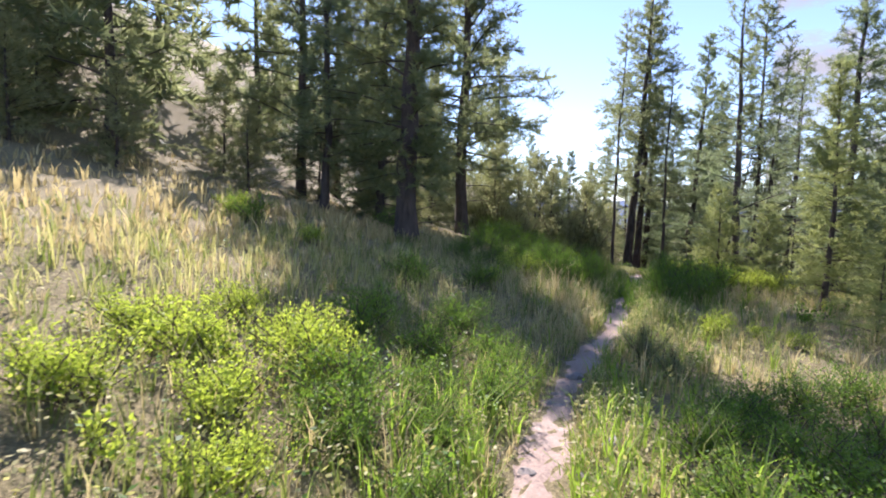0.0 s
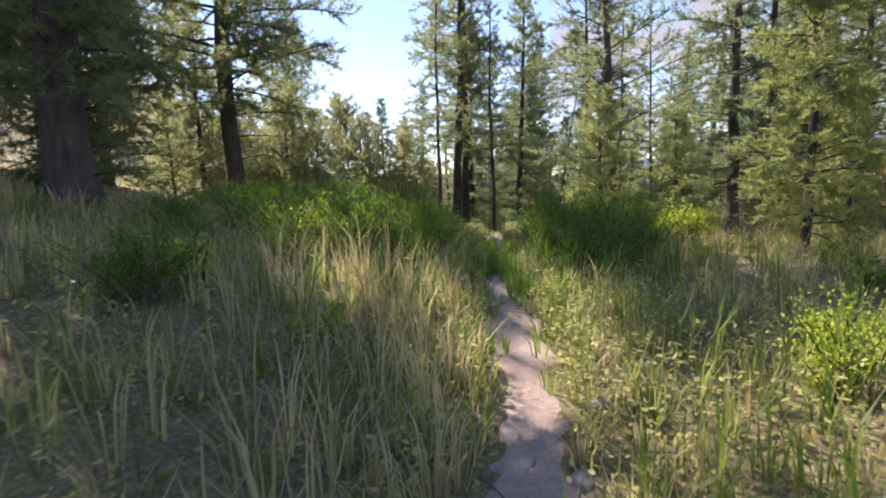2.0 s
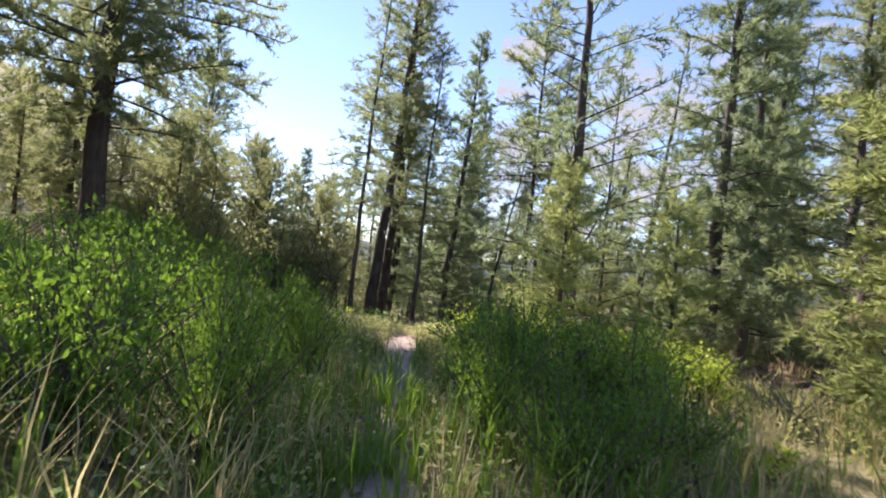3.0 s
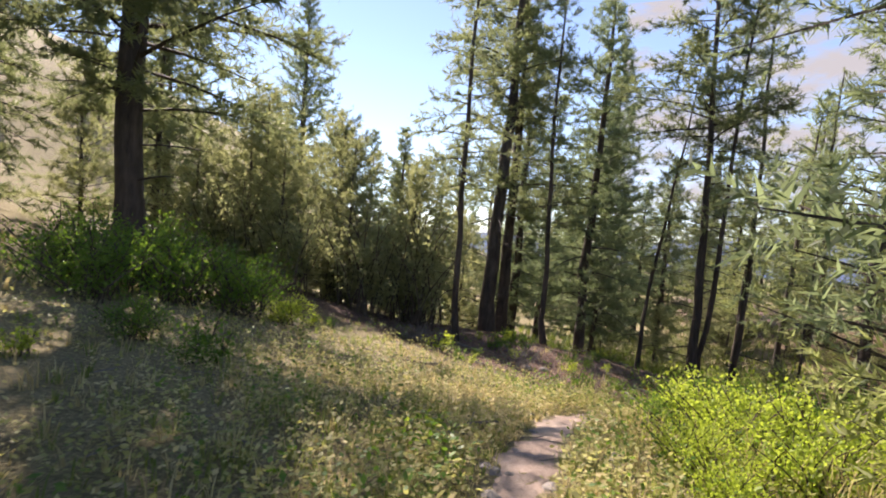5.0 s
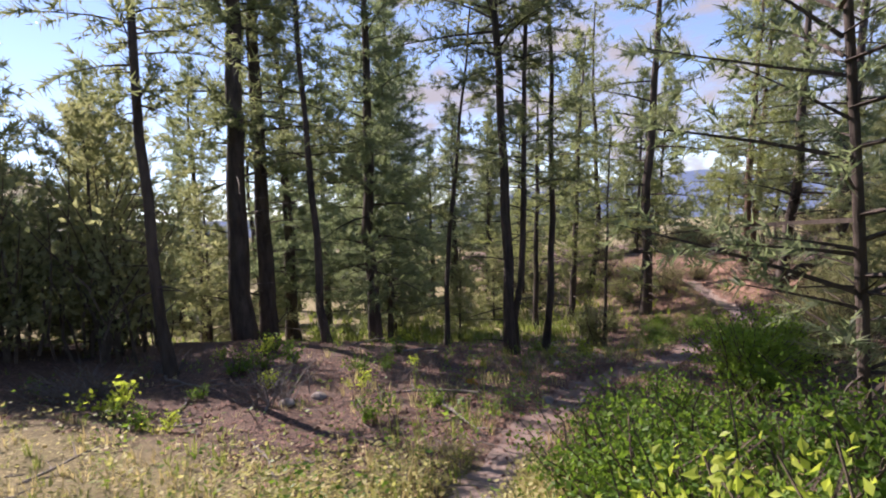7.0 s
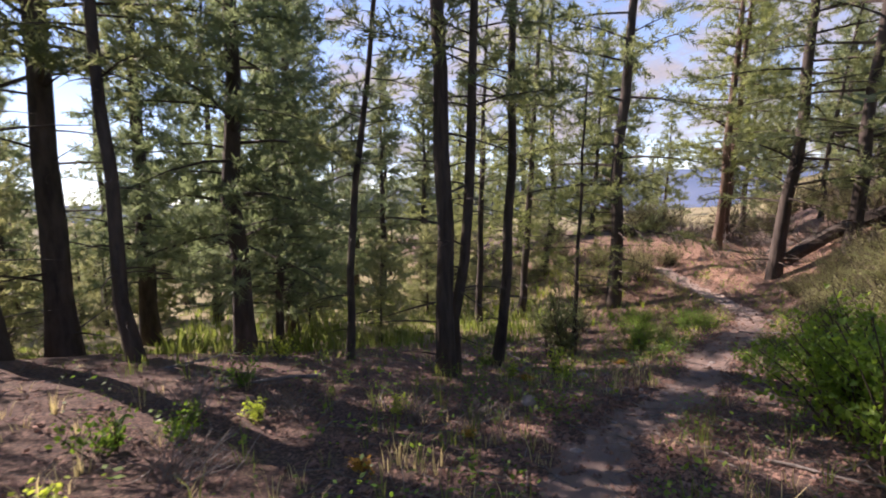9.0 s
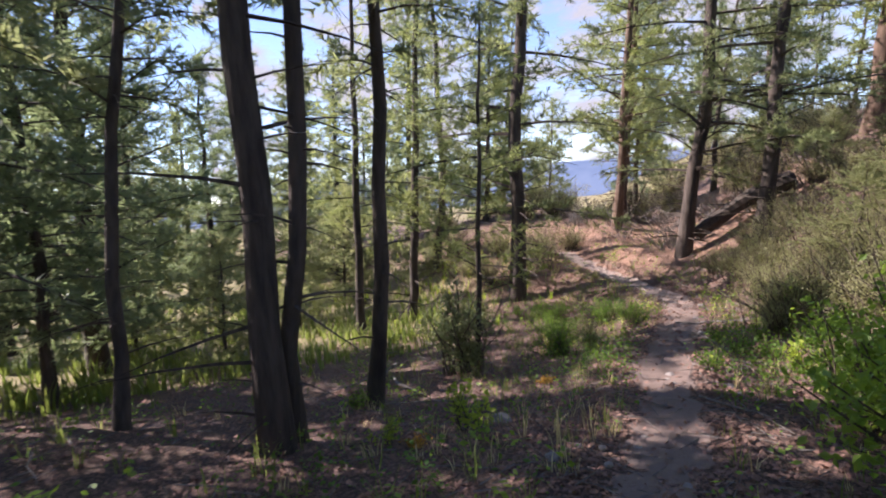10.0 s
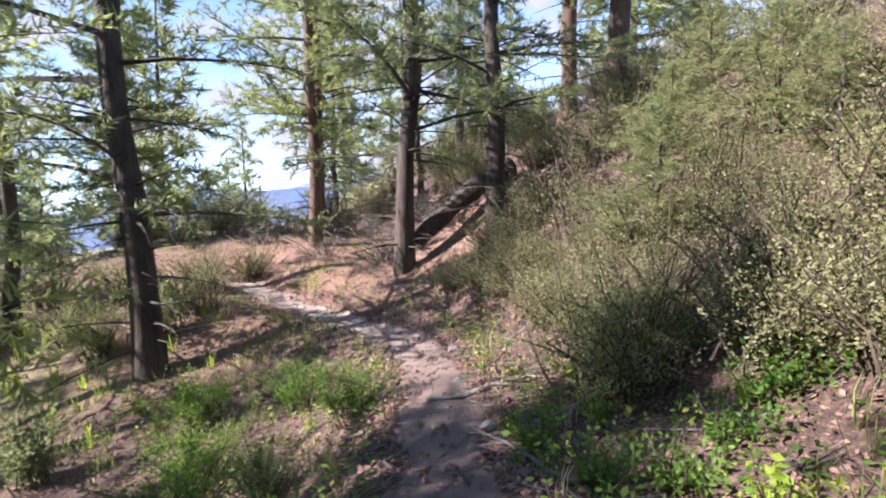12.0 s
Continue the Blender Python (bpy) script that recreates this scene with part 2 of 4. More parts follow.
def softp(v, k=1.0):
    return np.logaddexp(0, v / k) * k


def trail_near(x, y):
    """The trail's height round a place, and how far off it is."""
    zt, dd = [], []
    for xs, ys in zip(np.array_split(np.ravel(x), max(1, np.size(x) // 4000)), np.array_split(np.ravel(y), max(1, np.size(x) // 4000))):
        d2 = (xs[:, None] - LINE[:, 0]) ** 2 + (ys[:, None] - LINE[:, 1]) ** 2
        w = 1 / (d2 + 0.08) ** 2
        zt.append((w * LINE[:, 2]).sum(-1) / w.sum(-1))
        dd.append(np.sqrt(d2.min(-1)))
    return np.concatenate(zt).reshape(np.shape(x)), np.concatenate(dd).reshape(np.shape(x))


def lumps(x, y):
    return 0.05 * np.sin(1.3 * x + 0.7 * np.sin(0.9 * y)) * np.sin(1.1 * y + 0.5) + 0.025 * np.sin(3.1 * x + 1.7 * y) * np.sin(2.7 * y - 1.1 * x)


def ground(x, y):
    x, y = np.asarray(x, float), np.asarray(y, float)
    zt, d = trail_near(x, y)
    hill = 0.20 * softp(-(x + 0.9), 0.5) * (1 - 0.85 * smooth(22, 42, y) * (1 - smooth(25, 70, -x)))
    hill = 16 * np.tanh(hill / 16) + 22 * np.tanh(0.75 * softp(-(x + 19), 2.0) / 22) * smooth(3, 16, y)
    north = -0.21 * softp(y - 27 + 0.3 * np.clip(x, 0, 9), 1.2) * (1 - smooth(9, 15, x))
    north = -1.9 * (1 - np.exp(np.maximum(north, -60) / 1.9)) + 0.4 * np.exp(-((x - 1) ** 2 + (y - 26.2) ** 2) / 12)
    side = 0.62 * (x - 11) - 0.78 * (y - 24.6)
    bank = 4.5 * np.tanh(0.72 * softp(side - 0.1, 0.35) / 4.5) * smooth(7.5, 11, x) * smooth(14, 20, y)
    bank = bank + 1.1 * np.exp(-((x - 18.5) ** 2 + (y - 36) ** 2) / 30)
    far = np.hypot(x - 4, y - 18)
    valley = -38 * smooth(48, 420, far) * smooth(-60, 10, x + 0.25 * y)
    c = smooth(0.22, 1.3, d)
    return zt + (hill + north + bank + lumps(x, y)) * c - 0.05 * (1 - smooth(0.1, 0.45, d)) + valley


def ground1(x, y):
    return float(ground(np.array([x]), np.array([y]))[0])


def forest_floor(x, y):
    """1 under the trees past the meadow, 0 in the grass."""
    return smooth(19.7, 21.6, y + 0.55 * x + 0.25 * np.sin(1.7 * x))


def graded(lo, hi, step, far):
    mid = list(np.arange(lo, hi + step, step))
    out, s = [], step
    while (out[-1] if out else hi) < far:
        s *= 1.35
        out.append((out[-1] if out else mid[-1]) + s)
    low, s = [], step
    while (low[-1] if low else lo) > -far:
        s *= 1.35
        low.append((low[-1] if low else lo) - s)
    return np.array(low[::-1] + mid + out)


def build_ground():
    gx, gy = graded(-20, 27, 0.3, 3000), graded(-8, 46, 0.3, 3000)
    X, Y = np.meshgrid(gx, gy)
    Z = ground(X, Y)
    nx, ny = len(gx), len(gy)
    i, j = np.meshgrid(np.arange(nx - 1), np.arange(ny - 1))
    k = j * nx + i
    q = np.stack([k, k + 1, k + nx + 1, k + nx], -1).reshape(-1, 4)
    me = mesh_of("ground", np.stack([X, Y, Z], -1).reshape(-1, 3), q, M_GROUND, True)
    turf = me.attributes.new("turf", "FLOAT", "POINT")
    turf.data.foreach_set("value", (1 - forest_floor(X, Y) * (1 - smooth(29.5, 33.5, Y) * (1 - smooth(11, 14, X))) * (np.hypot(X - 6, Y - 26) < 32)).ravel().astype(np.float32))
    bare = me.attributes.new("bare", "FLOAT", "POINT")
    b = np.exp(-(((X - 16.2) / 2.4) ** 2 + ((Y - 31.2) / 3.2) ** 2)) + 0.7 * np.exp(-((X - 17) ** 2 + (Y - 28.3) ** 2) / 3) + 0.35 * np.exp(-((X - 14.0) ** 2 + (Y - 29.5) ** 2) / 4)
    bare.data.foreach_set("value", np.clip(0.9 * b, 0, 0.85).ravel().astype(np.float32))
    tagged(piece("ground", me), "uneven hillside ground with dry turf and needle litter", "ground", kind="structure")


def build_trail():
    rng = np.random.default_rng(5)
    line = curve_through(TRAIL, 26)[:, :2]
    way = np.gradient(line, axis=0)
    way /= np.linalg.norm(way, axis=1)[:, None]
    side = np.stack([way[:, 1], -way[:, 0]], 1)
    s = np.linspace(-1, 1, 11)
    half = 0.185 + 0.035 * np.sin(np.arange(len(line)) * 0.23) + 0.03 * np.sin(np.arange(len(line)) * 0.71)
    half = half + 0.09 * smooth(18, 21, line[:, 1])
    P = line[:, None] + side[:, None] * (half[:, None] * s)[..., None]
    Z = ground(P[..., 0], P[..., 1]) + 0.02 * (1 - s[None] ** 4) - 0.006 + 0.008 * rng.standard_normal(P.shape[:2]) * (1 - s[None] ** 2)
    n = len(s)
    i, j = np.meshgrid(np.arange(n - 1), np.arange(len(line) - 1))
    k = j * n + i
    me = mesh_of("trail", np.concatenate([P, Z[..., None]], -1).reshape(-1, 3), np.stack([k, k + 1, k + n + 1, k + n], -1).reshape(-1, 4), M_SOIL, True)
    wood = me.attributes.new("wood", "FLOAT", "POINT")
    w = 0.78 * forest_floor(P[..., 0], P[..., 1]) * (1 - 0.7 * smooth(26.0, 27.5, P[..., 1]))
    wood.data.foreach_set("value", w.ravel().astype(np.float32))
    tagged(piece("trail", me), "narrow trodden dirt footpath, pale and dusty", "path", kind="structure")


build_ground()
build_trail()


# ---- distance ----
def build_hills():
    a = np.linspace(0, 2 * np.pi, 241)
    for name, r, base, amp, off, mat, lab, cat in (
            ("backdrop", 2300.0, 120.0, 75.0, 0.0, M_HILLS, "blue mountain range far beyond the valley, haze painted into its colour", "mountains"),):
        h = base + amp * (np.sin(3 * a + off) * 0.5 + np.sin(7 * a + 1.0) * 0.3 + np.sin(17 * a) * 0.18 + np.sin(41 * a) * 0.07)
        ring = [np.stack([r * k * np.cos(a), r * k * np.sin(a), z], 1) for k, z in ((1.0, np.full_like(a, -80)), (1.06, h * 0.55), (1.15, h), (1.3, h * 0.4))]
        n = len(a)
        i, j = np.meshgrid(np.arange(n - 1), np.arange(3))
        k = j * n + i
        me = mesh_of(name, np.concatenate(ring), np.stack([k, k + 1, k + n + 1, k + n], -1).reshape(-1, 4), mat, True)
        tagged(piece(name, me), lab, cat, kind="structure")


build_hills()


def build_clouds():
    m, n, l, bsdf = nodes_of("cloud_bank")
    nz = noise_of(n, l, 0.0022, 7, 0.6, (1, 1, 2.2))
    r = ramp_of(n, [(0.42, (0, 0, 0)), (0.6, (1, 1, 1))])
    l.new(nz.outputs[0], r.inputs[0])
    em, tr, mx = n.new("ShaderNodeEmission"), n.new("ShaderNodeBsdfTransparent"), n.new("ShaderNodeMixShader")
    # emission stands in for the sunlight on the clouds
    em.inputs[0].default_value, em.inputs[1].default_value = (0.93, 0.95, 1.0, 1), 0.28
    l.new(r.outputs[0], mx.inputs[0])
    l.new(tr.outputs[0], mx.inputs[1])
    l.new(em.outputs[0], mx.inputs[2])
    l.new(mx.outputs[0], n["Material Output"].inputs[0])
    a = np.linspace(radians(-40), radians(78), 61)
    ring = [np.stack([3600 * np.cos(a), 3600 * np.sin(a), np.full_like(a, z)], 1) for z in (100, 500, 1000, 1700)]
    k = (np.arange(3)[:, None] * 61 + np.arange(60)).ravel()[:, None]
    me = mesh_of("cloud_backdrop", np.concatenate(ring), k + [0, 1, 62, 61], m, True)
    tagged(piece("cloud_backdrop", me), "bank of white clouds low over the mountains", "clouds", kind="structure")


build_clouds()


# ---- conifers ----
def needles(soup, base, way, length, rng, count, size, fine, flat=0.3):
    """Sprays of needles along one twig."""
    up = np.array([0, 0, 1.0])
    side = np.cross(way, up)
    side /= np.linalg.norm(side) + 1e-9
    nrm = np.cross(side, way)
    count = int(count * fine)
    size = size * 1.45 * (1.75 / fine) ** 0.75
    u = rng.uniform(0.05, 1.0, count)
    p = base + way * (u * length)[:, None]
    sgn = rng.choice([-1.0, 1.0], count)
    d = way * rng.uniform(0.4, 1.0, count)[:, None] + side * (sgn * rng.uniform(0.3, 1.0, count))[:, None] + nrm * (rng.normal(0, 1 - flat, count) + 0.08)[:, None]
    d /= np.linalg.norm(d, axis=1)[:, None]
    ln = size * rng.uniform(0.6, 1.3, count) * (1 - 0.35 * u)
    w = np.cross(d, rng.normal(0, 1, (count, 3)))
    w /= np.linalg.norm(w, axis=1)[:, None]
    w *= (ln * 0.085)[:, None]
    soup.add(np.stack([p + w, p + d * ln[:, None], p - w], 1), tris=np.arange(count * 3).reshape(-1, 3))


def conifer(seed, height, radius, clear, spread, boughs, twigs, count, size, droop=0.25, lift=0.15, ragged=0.35, bark=None, leaf=None, dead=0, lean=0.0, power=0.9, fine=3.4):
    rng = np.random.default_rng(seed)
    root = new("conifer")
    trunk, limbs, crown = Soup(), Soup(), Soup()
    k = np.linspace(0, 1, 15)
    wob = np.stack([np.cumsum(rng.normal(0, 0.012, 15)) * height * 0.22 + lean * height * k ** 1.5, np.cumsum(rng.normal(0, 0.012, 15)) * height * 0.22, k * height], 1)
    wob[0, :2] = 0
    rad = radius * (1 - k) ** 0.85 + 0.008
    line = np.vstack([[wob[0] - [0, 0, 0.3]], wob])
    flare = np.concatenate([[radius * 1.45], rad * np.where(k < 0.03, 1.25, 1)])
    trunk.tube(line, flare, 11, 0.05, rng)

    def on(h):
        t = np.clip(h / height, 0, 1) * 14
        i = int(min(13, t))
        return wob[i] + (wob[i + 1] - wob[i]) * (t - i), rad[i] + (rad[i + 1] - rad[i]) * (t - i)

    ang = rng.uniform(0, 6.28)
    for b in range(boughs + dead):
        bare = b >= boughs
        f = (rng.uniform(0.02, clear + 0.1) if bare else clear + (1 - clear) * (b + rng.uniform(0, 1)) / boughs)
        f = min(f, 0.985)
        at, r0 = on(f * height)
        ang += 2.4 + rng.normal(0, 0.5)
        s = (f - clear) / (1 - clear + 1e-6)
        prof = (1 - s) ** power * min(1.0, 0.6 + 3.0 * max(s, 0)) + 0.05
        ln = spread * (rng.uniform(0.25, 0.7) if bare else prof * np.clip(1 + rng.normal(0, ragged), 0.35, 1.5))
        ln = max(ln, 0.12)
        rise = lift + 0.75 * max(s, 0) ** 2 + rng.normal(0, 0.2)
        steps = np.linspace(0, 1, 4)
        bend = rng.normal(0, 0.12)
        px = np.cos(ang + bend * steps)
        py = np.sin(ang + bend * steps)
        pts = at + np.stack([px * ln * steps, py * ln * steps, ln * (rise * steps - droop * steps ** 2 * (1 if s < 0.6 else 0.3))], 1)
        br = max(0.005, min(r0 * 0.3, 0.014 * ln + 0.005))
        limbs.tube(pts, br * (1 - 0.85 * steps), 3)
        if bare:
            continue
        nt = max(3, int(twigs * (0.35 + 0.65 * ln / spread)))
        for q in range(nt):
            u = 0.18 + 0.82 * (q + rng.uniform(0, 1)) / nt
            i = min(2, int(u * 3))
            base = pts[i] + (pts[i + 1] - pts[i]) * (u * 3 - i)
            fw = pts[i + 1] - pts[i]
            fw = fw / np.linalg.norm(fw)
            sd = np.cross(fw, [0, 0, 1.0])
            sd /= np.linalg.norm(sd) + 1e-9
            tw = fw * rng.uniform(0.5, 1.0) + sd * rng.uniform(-1, 1) * (1.1 - 0.5 * u) + np.array([0, 0, rng.normal(0.1, 0.5)])
            tw /= np.linalg.norm(tw)
            tl = (0.2 + 0.32 * ln * (1.15 - u)) * rng.uniform(0.6, 1.3)
            needles(crown, base, tw, tl, rng, max(5, int(count * min(1.6, tl / 0.35))), size, fine)
    piece("trunk", trunk.mesh("trunk", bark or M_BARK, True), root)
    tagged(piece("branchwork", limbs.mesh("branchwork", bark or M_BARK), root), kind="stuff")
    tagged(piece("crown", crown.mesh("crown", leaf or M_NEEDLE), root), kind="stuff")
    return root


KINDS = {
    "full": (conifer(1, 12, 0.16, 0.03, 2.1, 165, 14, 9, 0.21, ragged=0.4), "dense green fir with branches nearly to the ground", 12, 0.16),
    "slim": (conifer(2, 12, 0.12, 0.13, 1.5, 150, 13, 9, 0.2, leaf=M_NEEDLE_BLUE, dead=14, ragged=0.45), "slim dark fir with bare dead twigs low on its trunk", 12, 0.12),
    "tall": (conifer(3, 14, 0.17, 0.28, 2.2, 100, 15, 9, 0.21, ragged=0.5, dead=26, droop=0.1, lift=0.1), "tall open pine with bare dead branches low on its dark trunk", 14, 0.17),
    "old": (conifer(4, 15, 0.26, 0.09, 3.0, 130, 22, 9, 0.24, ragged=0.4, dead=12, droop=0.2, power=0.7), "old broad pine with a thick dark trunk", 15, 0.26),
    "spruce": (conifer(5, 13.5, 0.17, 0.04, 2.8, 190, 15, 8, 0.24, droop=0.1, lift=0.25, ragged=0.3, leaf=M_NEEDLE_BLUE, power=1.0), "dark pointed spruce with spiky upturned boughs", 13.5, 0.17),
    "thin": (conifer(6, 10, 0.065, 0.3, 1.05, 64, 9, 8, 0.17, dead=24, ragged=0.5, lean=0.03), "thin young pine with a bare lower stem", 10, 0.065),
    "young": (conifer(7, 3.2, 0.045, 0.04, 0.95, 90, 12, 12, 0.1, droop=0.1, lift=0.25, leaf=M_NEEDLE_SUN, fine=2.0), "young yellow-green fir sapling, sunlight put into its needle colour", 3.2, 0.045),
    "sunfir": (conifer(8, 7, 0.09, 0.07, 1.05, 120, 13, 10, 0.16, droop=0.2, leaf=M_NEEDLE_SUN, ragged=0.5, fine=3.0), "yellow-green fir, sunlight put into its needle colour", 7, 0.09),
    "bushfir": (conifer(10, 5, 0.06, 0.02, 1.9, 90, 10, 9, 0.19, droop=0.15, lift=0.35, ragged=0.55, leaf=M_NEEDLE_OLIVE, fine=2.6), "bushy olive-green juniper at the wood's edge", 5, 0.06),
    "red": (conifer(9, 13, 0.18, 0.17, 2.1, 95, 13, 9, 0.2, ragged=0.5, dead=22, bark=M_BARK_RED, leaf=M_NEEDLE_SUN, droop=0.1), "open pine with a reddish brown trunk", 13, 0.18),
    "high": (conifer(13, 16, 0.2, 0.42, 2.2, 95, 15, 9, 0.22, ragged=0.45, dead=30, droop=0.15), "tall pine with a long bare dark trunk", 16, 0.2),
    "open": (conifer(14, 14, 0.18, 0.13, 2.2, 68, 13, 9, 0.19, ragged=0.6, dead=36, droop=0.15, lift=0.1), "open pine with thin level branches and a dark trunk", 14, 0.18),
    "airy": (conifer(17, 8, 0.085, 0.12, 1.55, 74, 9, 8, 0.16, ragged=0.6, dead=20, droop=0.05, lift=0.3, leaf=M_NEEDLE_BLUE), "slender airy pine with sparse needles and a thin dark trunk", 8, 0.085),
    "light": (conifer(18, 7, 0.05, 0.22, 1.2, 46, 9, 8, 0.15, ragged=0.6, dead=16, droop=0.05, lift=0.2, leaf=M_NEEDLE_SUN, lean=-0.05), "thin airy young pine, sunlight put into its yellow-green needles", 7, 0.05),
    "wide": (conifer(15, 16, 0.27, 0.16, 2.7, 140, 20, 9, 0.24, ragged=0.45, dead=14, droop=0.15, power=0.45), "tall broad pine with a thick dark trunk", 16, 0.27),
    "dense": (conifer(16, 15, 0.24, 0.11, 2.15, 140, 20, 9, 0.24, ragged=0.4, dead=18, droop=0.2, power=0.75), "old dense pine with a thick dark trunk", 15, 0.24),
    "far": (conifer(11, 10, 0.12, 0.04, 1.9, 64, 8, 7, 0.38, fine=1.7), "green fir standing further off", 10, 0.12),
    "farslim": (conifer(12, 11, 0.1, 0.1, 1.4, 58, 8, 7, 0.34, leaf=M_NEEDLE_BLUE, fine=1.7), "slim dark fir standing further off", 11, 0.1),
}


def plant_tree(kind, x, y, height, girth, turn=None, tilt=0.0, group="trees of the wood"):
    """girth: the trunk's width at its foot."""
    proto, label, h0, r0 = KINDS[kind]
    turn = (x * 97 + y * 53) % 360 if turn is None else turn
    sz = height / h0
    sx = 0.12 + 0.88 * sz
    stand = pose(0, 0, 0, 6.2, 1.8, 0) if x > 10 and y > 22 else pose(0, 0, 0, 3.6, 1.6, 0) if y > 22 else pose(0, 0, 0)   # the wood is tilted to fit the camera's view, against its roll
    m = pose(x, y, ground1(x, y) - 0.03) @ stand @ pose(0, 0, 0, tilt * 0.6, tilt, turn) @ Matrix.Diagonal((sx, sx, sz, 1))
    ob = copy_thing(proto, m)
    for o in ob.children:
        if o.name.startswith("trunk"):
            k = girth / (2 * r0 * sx)
            o.scale = (k, k, 1)
    ob.name = "conifer"
    return tagged(ob, label, "tree", group)


# big trees beside the meadow
for row in (("dense", -5.55, 12.45, 13.5, 0.56), ("wide", -7.05, 21.9, 17, 0.55, 130), ("tall", -15.7, 25.3, 17, 0.42), ("spruce", -8.6, 34.3, 13.4, 0.4),
            ("full", -8.7, 17.0, 12, 0.3), ("slim", -9.9, 15.2, 12, 0.28), ("old", -13.0, 18.2, 15, 0.4), ("full", -10.5, 20.8, 12, 0.3), ("tall", -12.6, 23.2, 16, 0.35),
            ("far", -18.0, 13.5, 14, 0.35), ("far", -23.0, 15.0, 16, 0.35),
            ("full", -11.0, 28.0, 9, 0.25), ("slim", -9.1, 48.0, 11.8, 0.3), ("far", -13.5, 32.0, 12, 0.3), ("far", -21.0, 9.5, 14, 0.4),
            ("far", -25.0, 6.0, 14, 0.35), ("far", -28.0, 11.0, 15, 0.35), ("far", -24.0, 21.0, 15, 0.35), ("far", -21.0, 25.0, 15, 0.35)):
    plant_tree(*row)
# clump past the end of the meadow
for row in (("high", 0.06, 27.2, 14.6, 0.42), ("tall", 0.45, 28.7, 13.6, 0.38), ("slim", 0.95, 33.8, 12, 0.4), ("thin", 0.0, 36.5, 9, 0.2), ("slim", 1.2, 44.5, 10, 0.4),
            ("thin", 1.65, 26.7, 10.5, 0.15), ("slim", 2.9, 28.6, 12.4, 0.3), ("spruce", 4.2, 33.4, 12, 0.34), ("thin", -0.54, 23.6, 11, 0.13), ("thin", 4.25, 27.0, 9, 0.11, None, 4),
            ("high", 5.14, 25.55, 13, 0.22, 40, -2), ("thin", 5.34, 25.72, 11, 0.13, 160, -4), ("thin", 6.5, 26.7, 11, 0.15), ("light", 9.16, 32.4, 9, 0.18), ("slim", 8.8, 40.5, 10, 0.28), ("full", 11.8, 43.5, 10, 0.28),
            ("slim", 13.8, 48.0, 11, 0.3), ("slim", 2.4, 38.5, 12, 0.3), ("tall", 5.4, 41.0, 12, 0.3), ("slim", -2.8, 37.0, 8, 0.3), ("tall", 10.4, 46.0, 11, 0.3),
            ("spruce", -3.4, 30.5, 6.8, 0.2), ("slim", -1.6, 33.0, 8.5, 0.22), ("light", 10.5, 32.4, 10, 0.2), ("slim", 3.6, 30.4, 8.5, 0.16),
            ("slim", 8.0, 42.0, 9, 0.3), ("far", -5.5, 42.0, 9, 0.3), ("slim", 12.5, 41.0, 9, 0.28), ("far", 3.0, 50.0, 9, 0.3)):
    plant_tree(*row)
# bushes up the slope
for row in (("bushfir", -15.0, 11.5, 3.2, 0.1), ("bushfir", -17.5, 10.0, 3.6, 0.1), ("bushfir", -13.0, 15.0, 3.0, 0.1), ("bushfir", -11.5, 17.2, 3.2, 0.1), ("bushfir", -19.5, 12.0, 4.0, 0.1),
            ("bushfir", -22.0, 8.0, 4.0, 0.1), ("bushfir", -9.6, 18.6, 2.6, 0.1), ("bushfir", -16.5, 17.6, 4.0, 0.1), ("bushfir", -24.0, 12.5, 4.4, 0.1), ("bushfir", -19.0, 6.5, 3.0, 0.1)):
    plant_tree(*row)
# right of the meadow
for row in (("airy", 2.6, 15.0, 7.6, 0.19), ("slim", 5.1, 15.4, 8.8, 0.22), ("sunfir", 3.35, 10.95, 4.4, 0.1), ("slim", 6.4, 16.3, 9.0, 0.22), ("airy", 4.9, 18.75, 7.6, 0.08),
            ("young", 2.9, 12.9, 1.9, 0.05), ("young", 2.1, 13.9, 2.3, 0.06), ("slim", 8.6, 18.4, 9.5, 0.24), ("tall", 7.9, 15.9, 9.0, 0.2), ("far", 12.4, 14.5, 9, 0.3), ("sunfir", 5.0, 12.4, 2.6, 0.08),
            ("tall", 12.4, 19.6, 10, 0.3), ("sunfir", 6.4, 12.4, 4.6, 0.13), ("far", 14.0, 17.0, 9, 0.3), ("young", 3.2, 8.35, 1.3, 0.03)):
    plant_tree(*row)
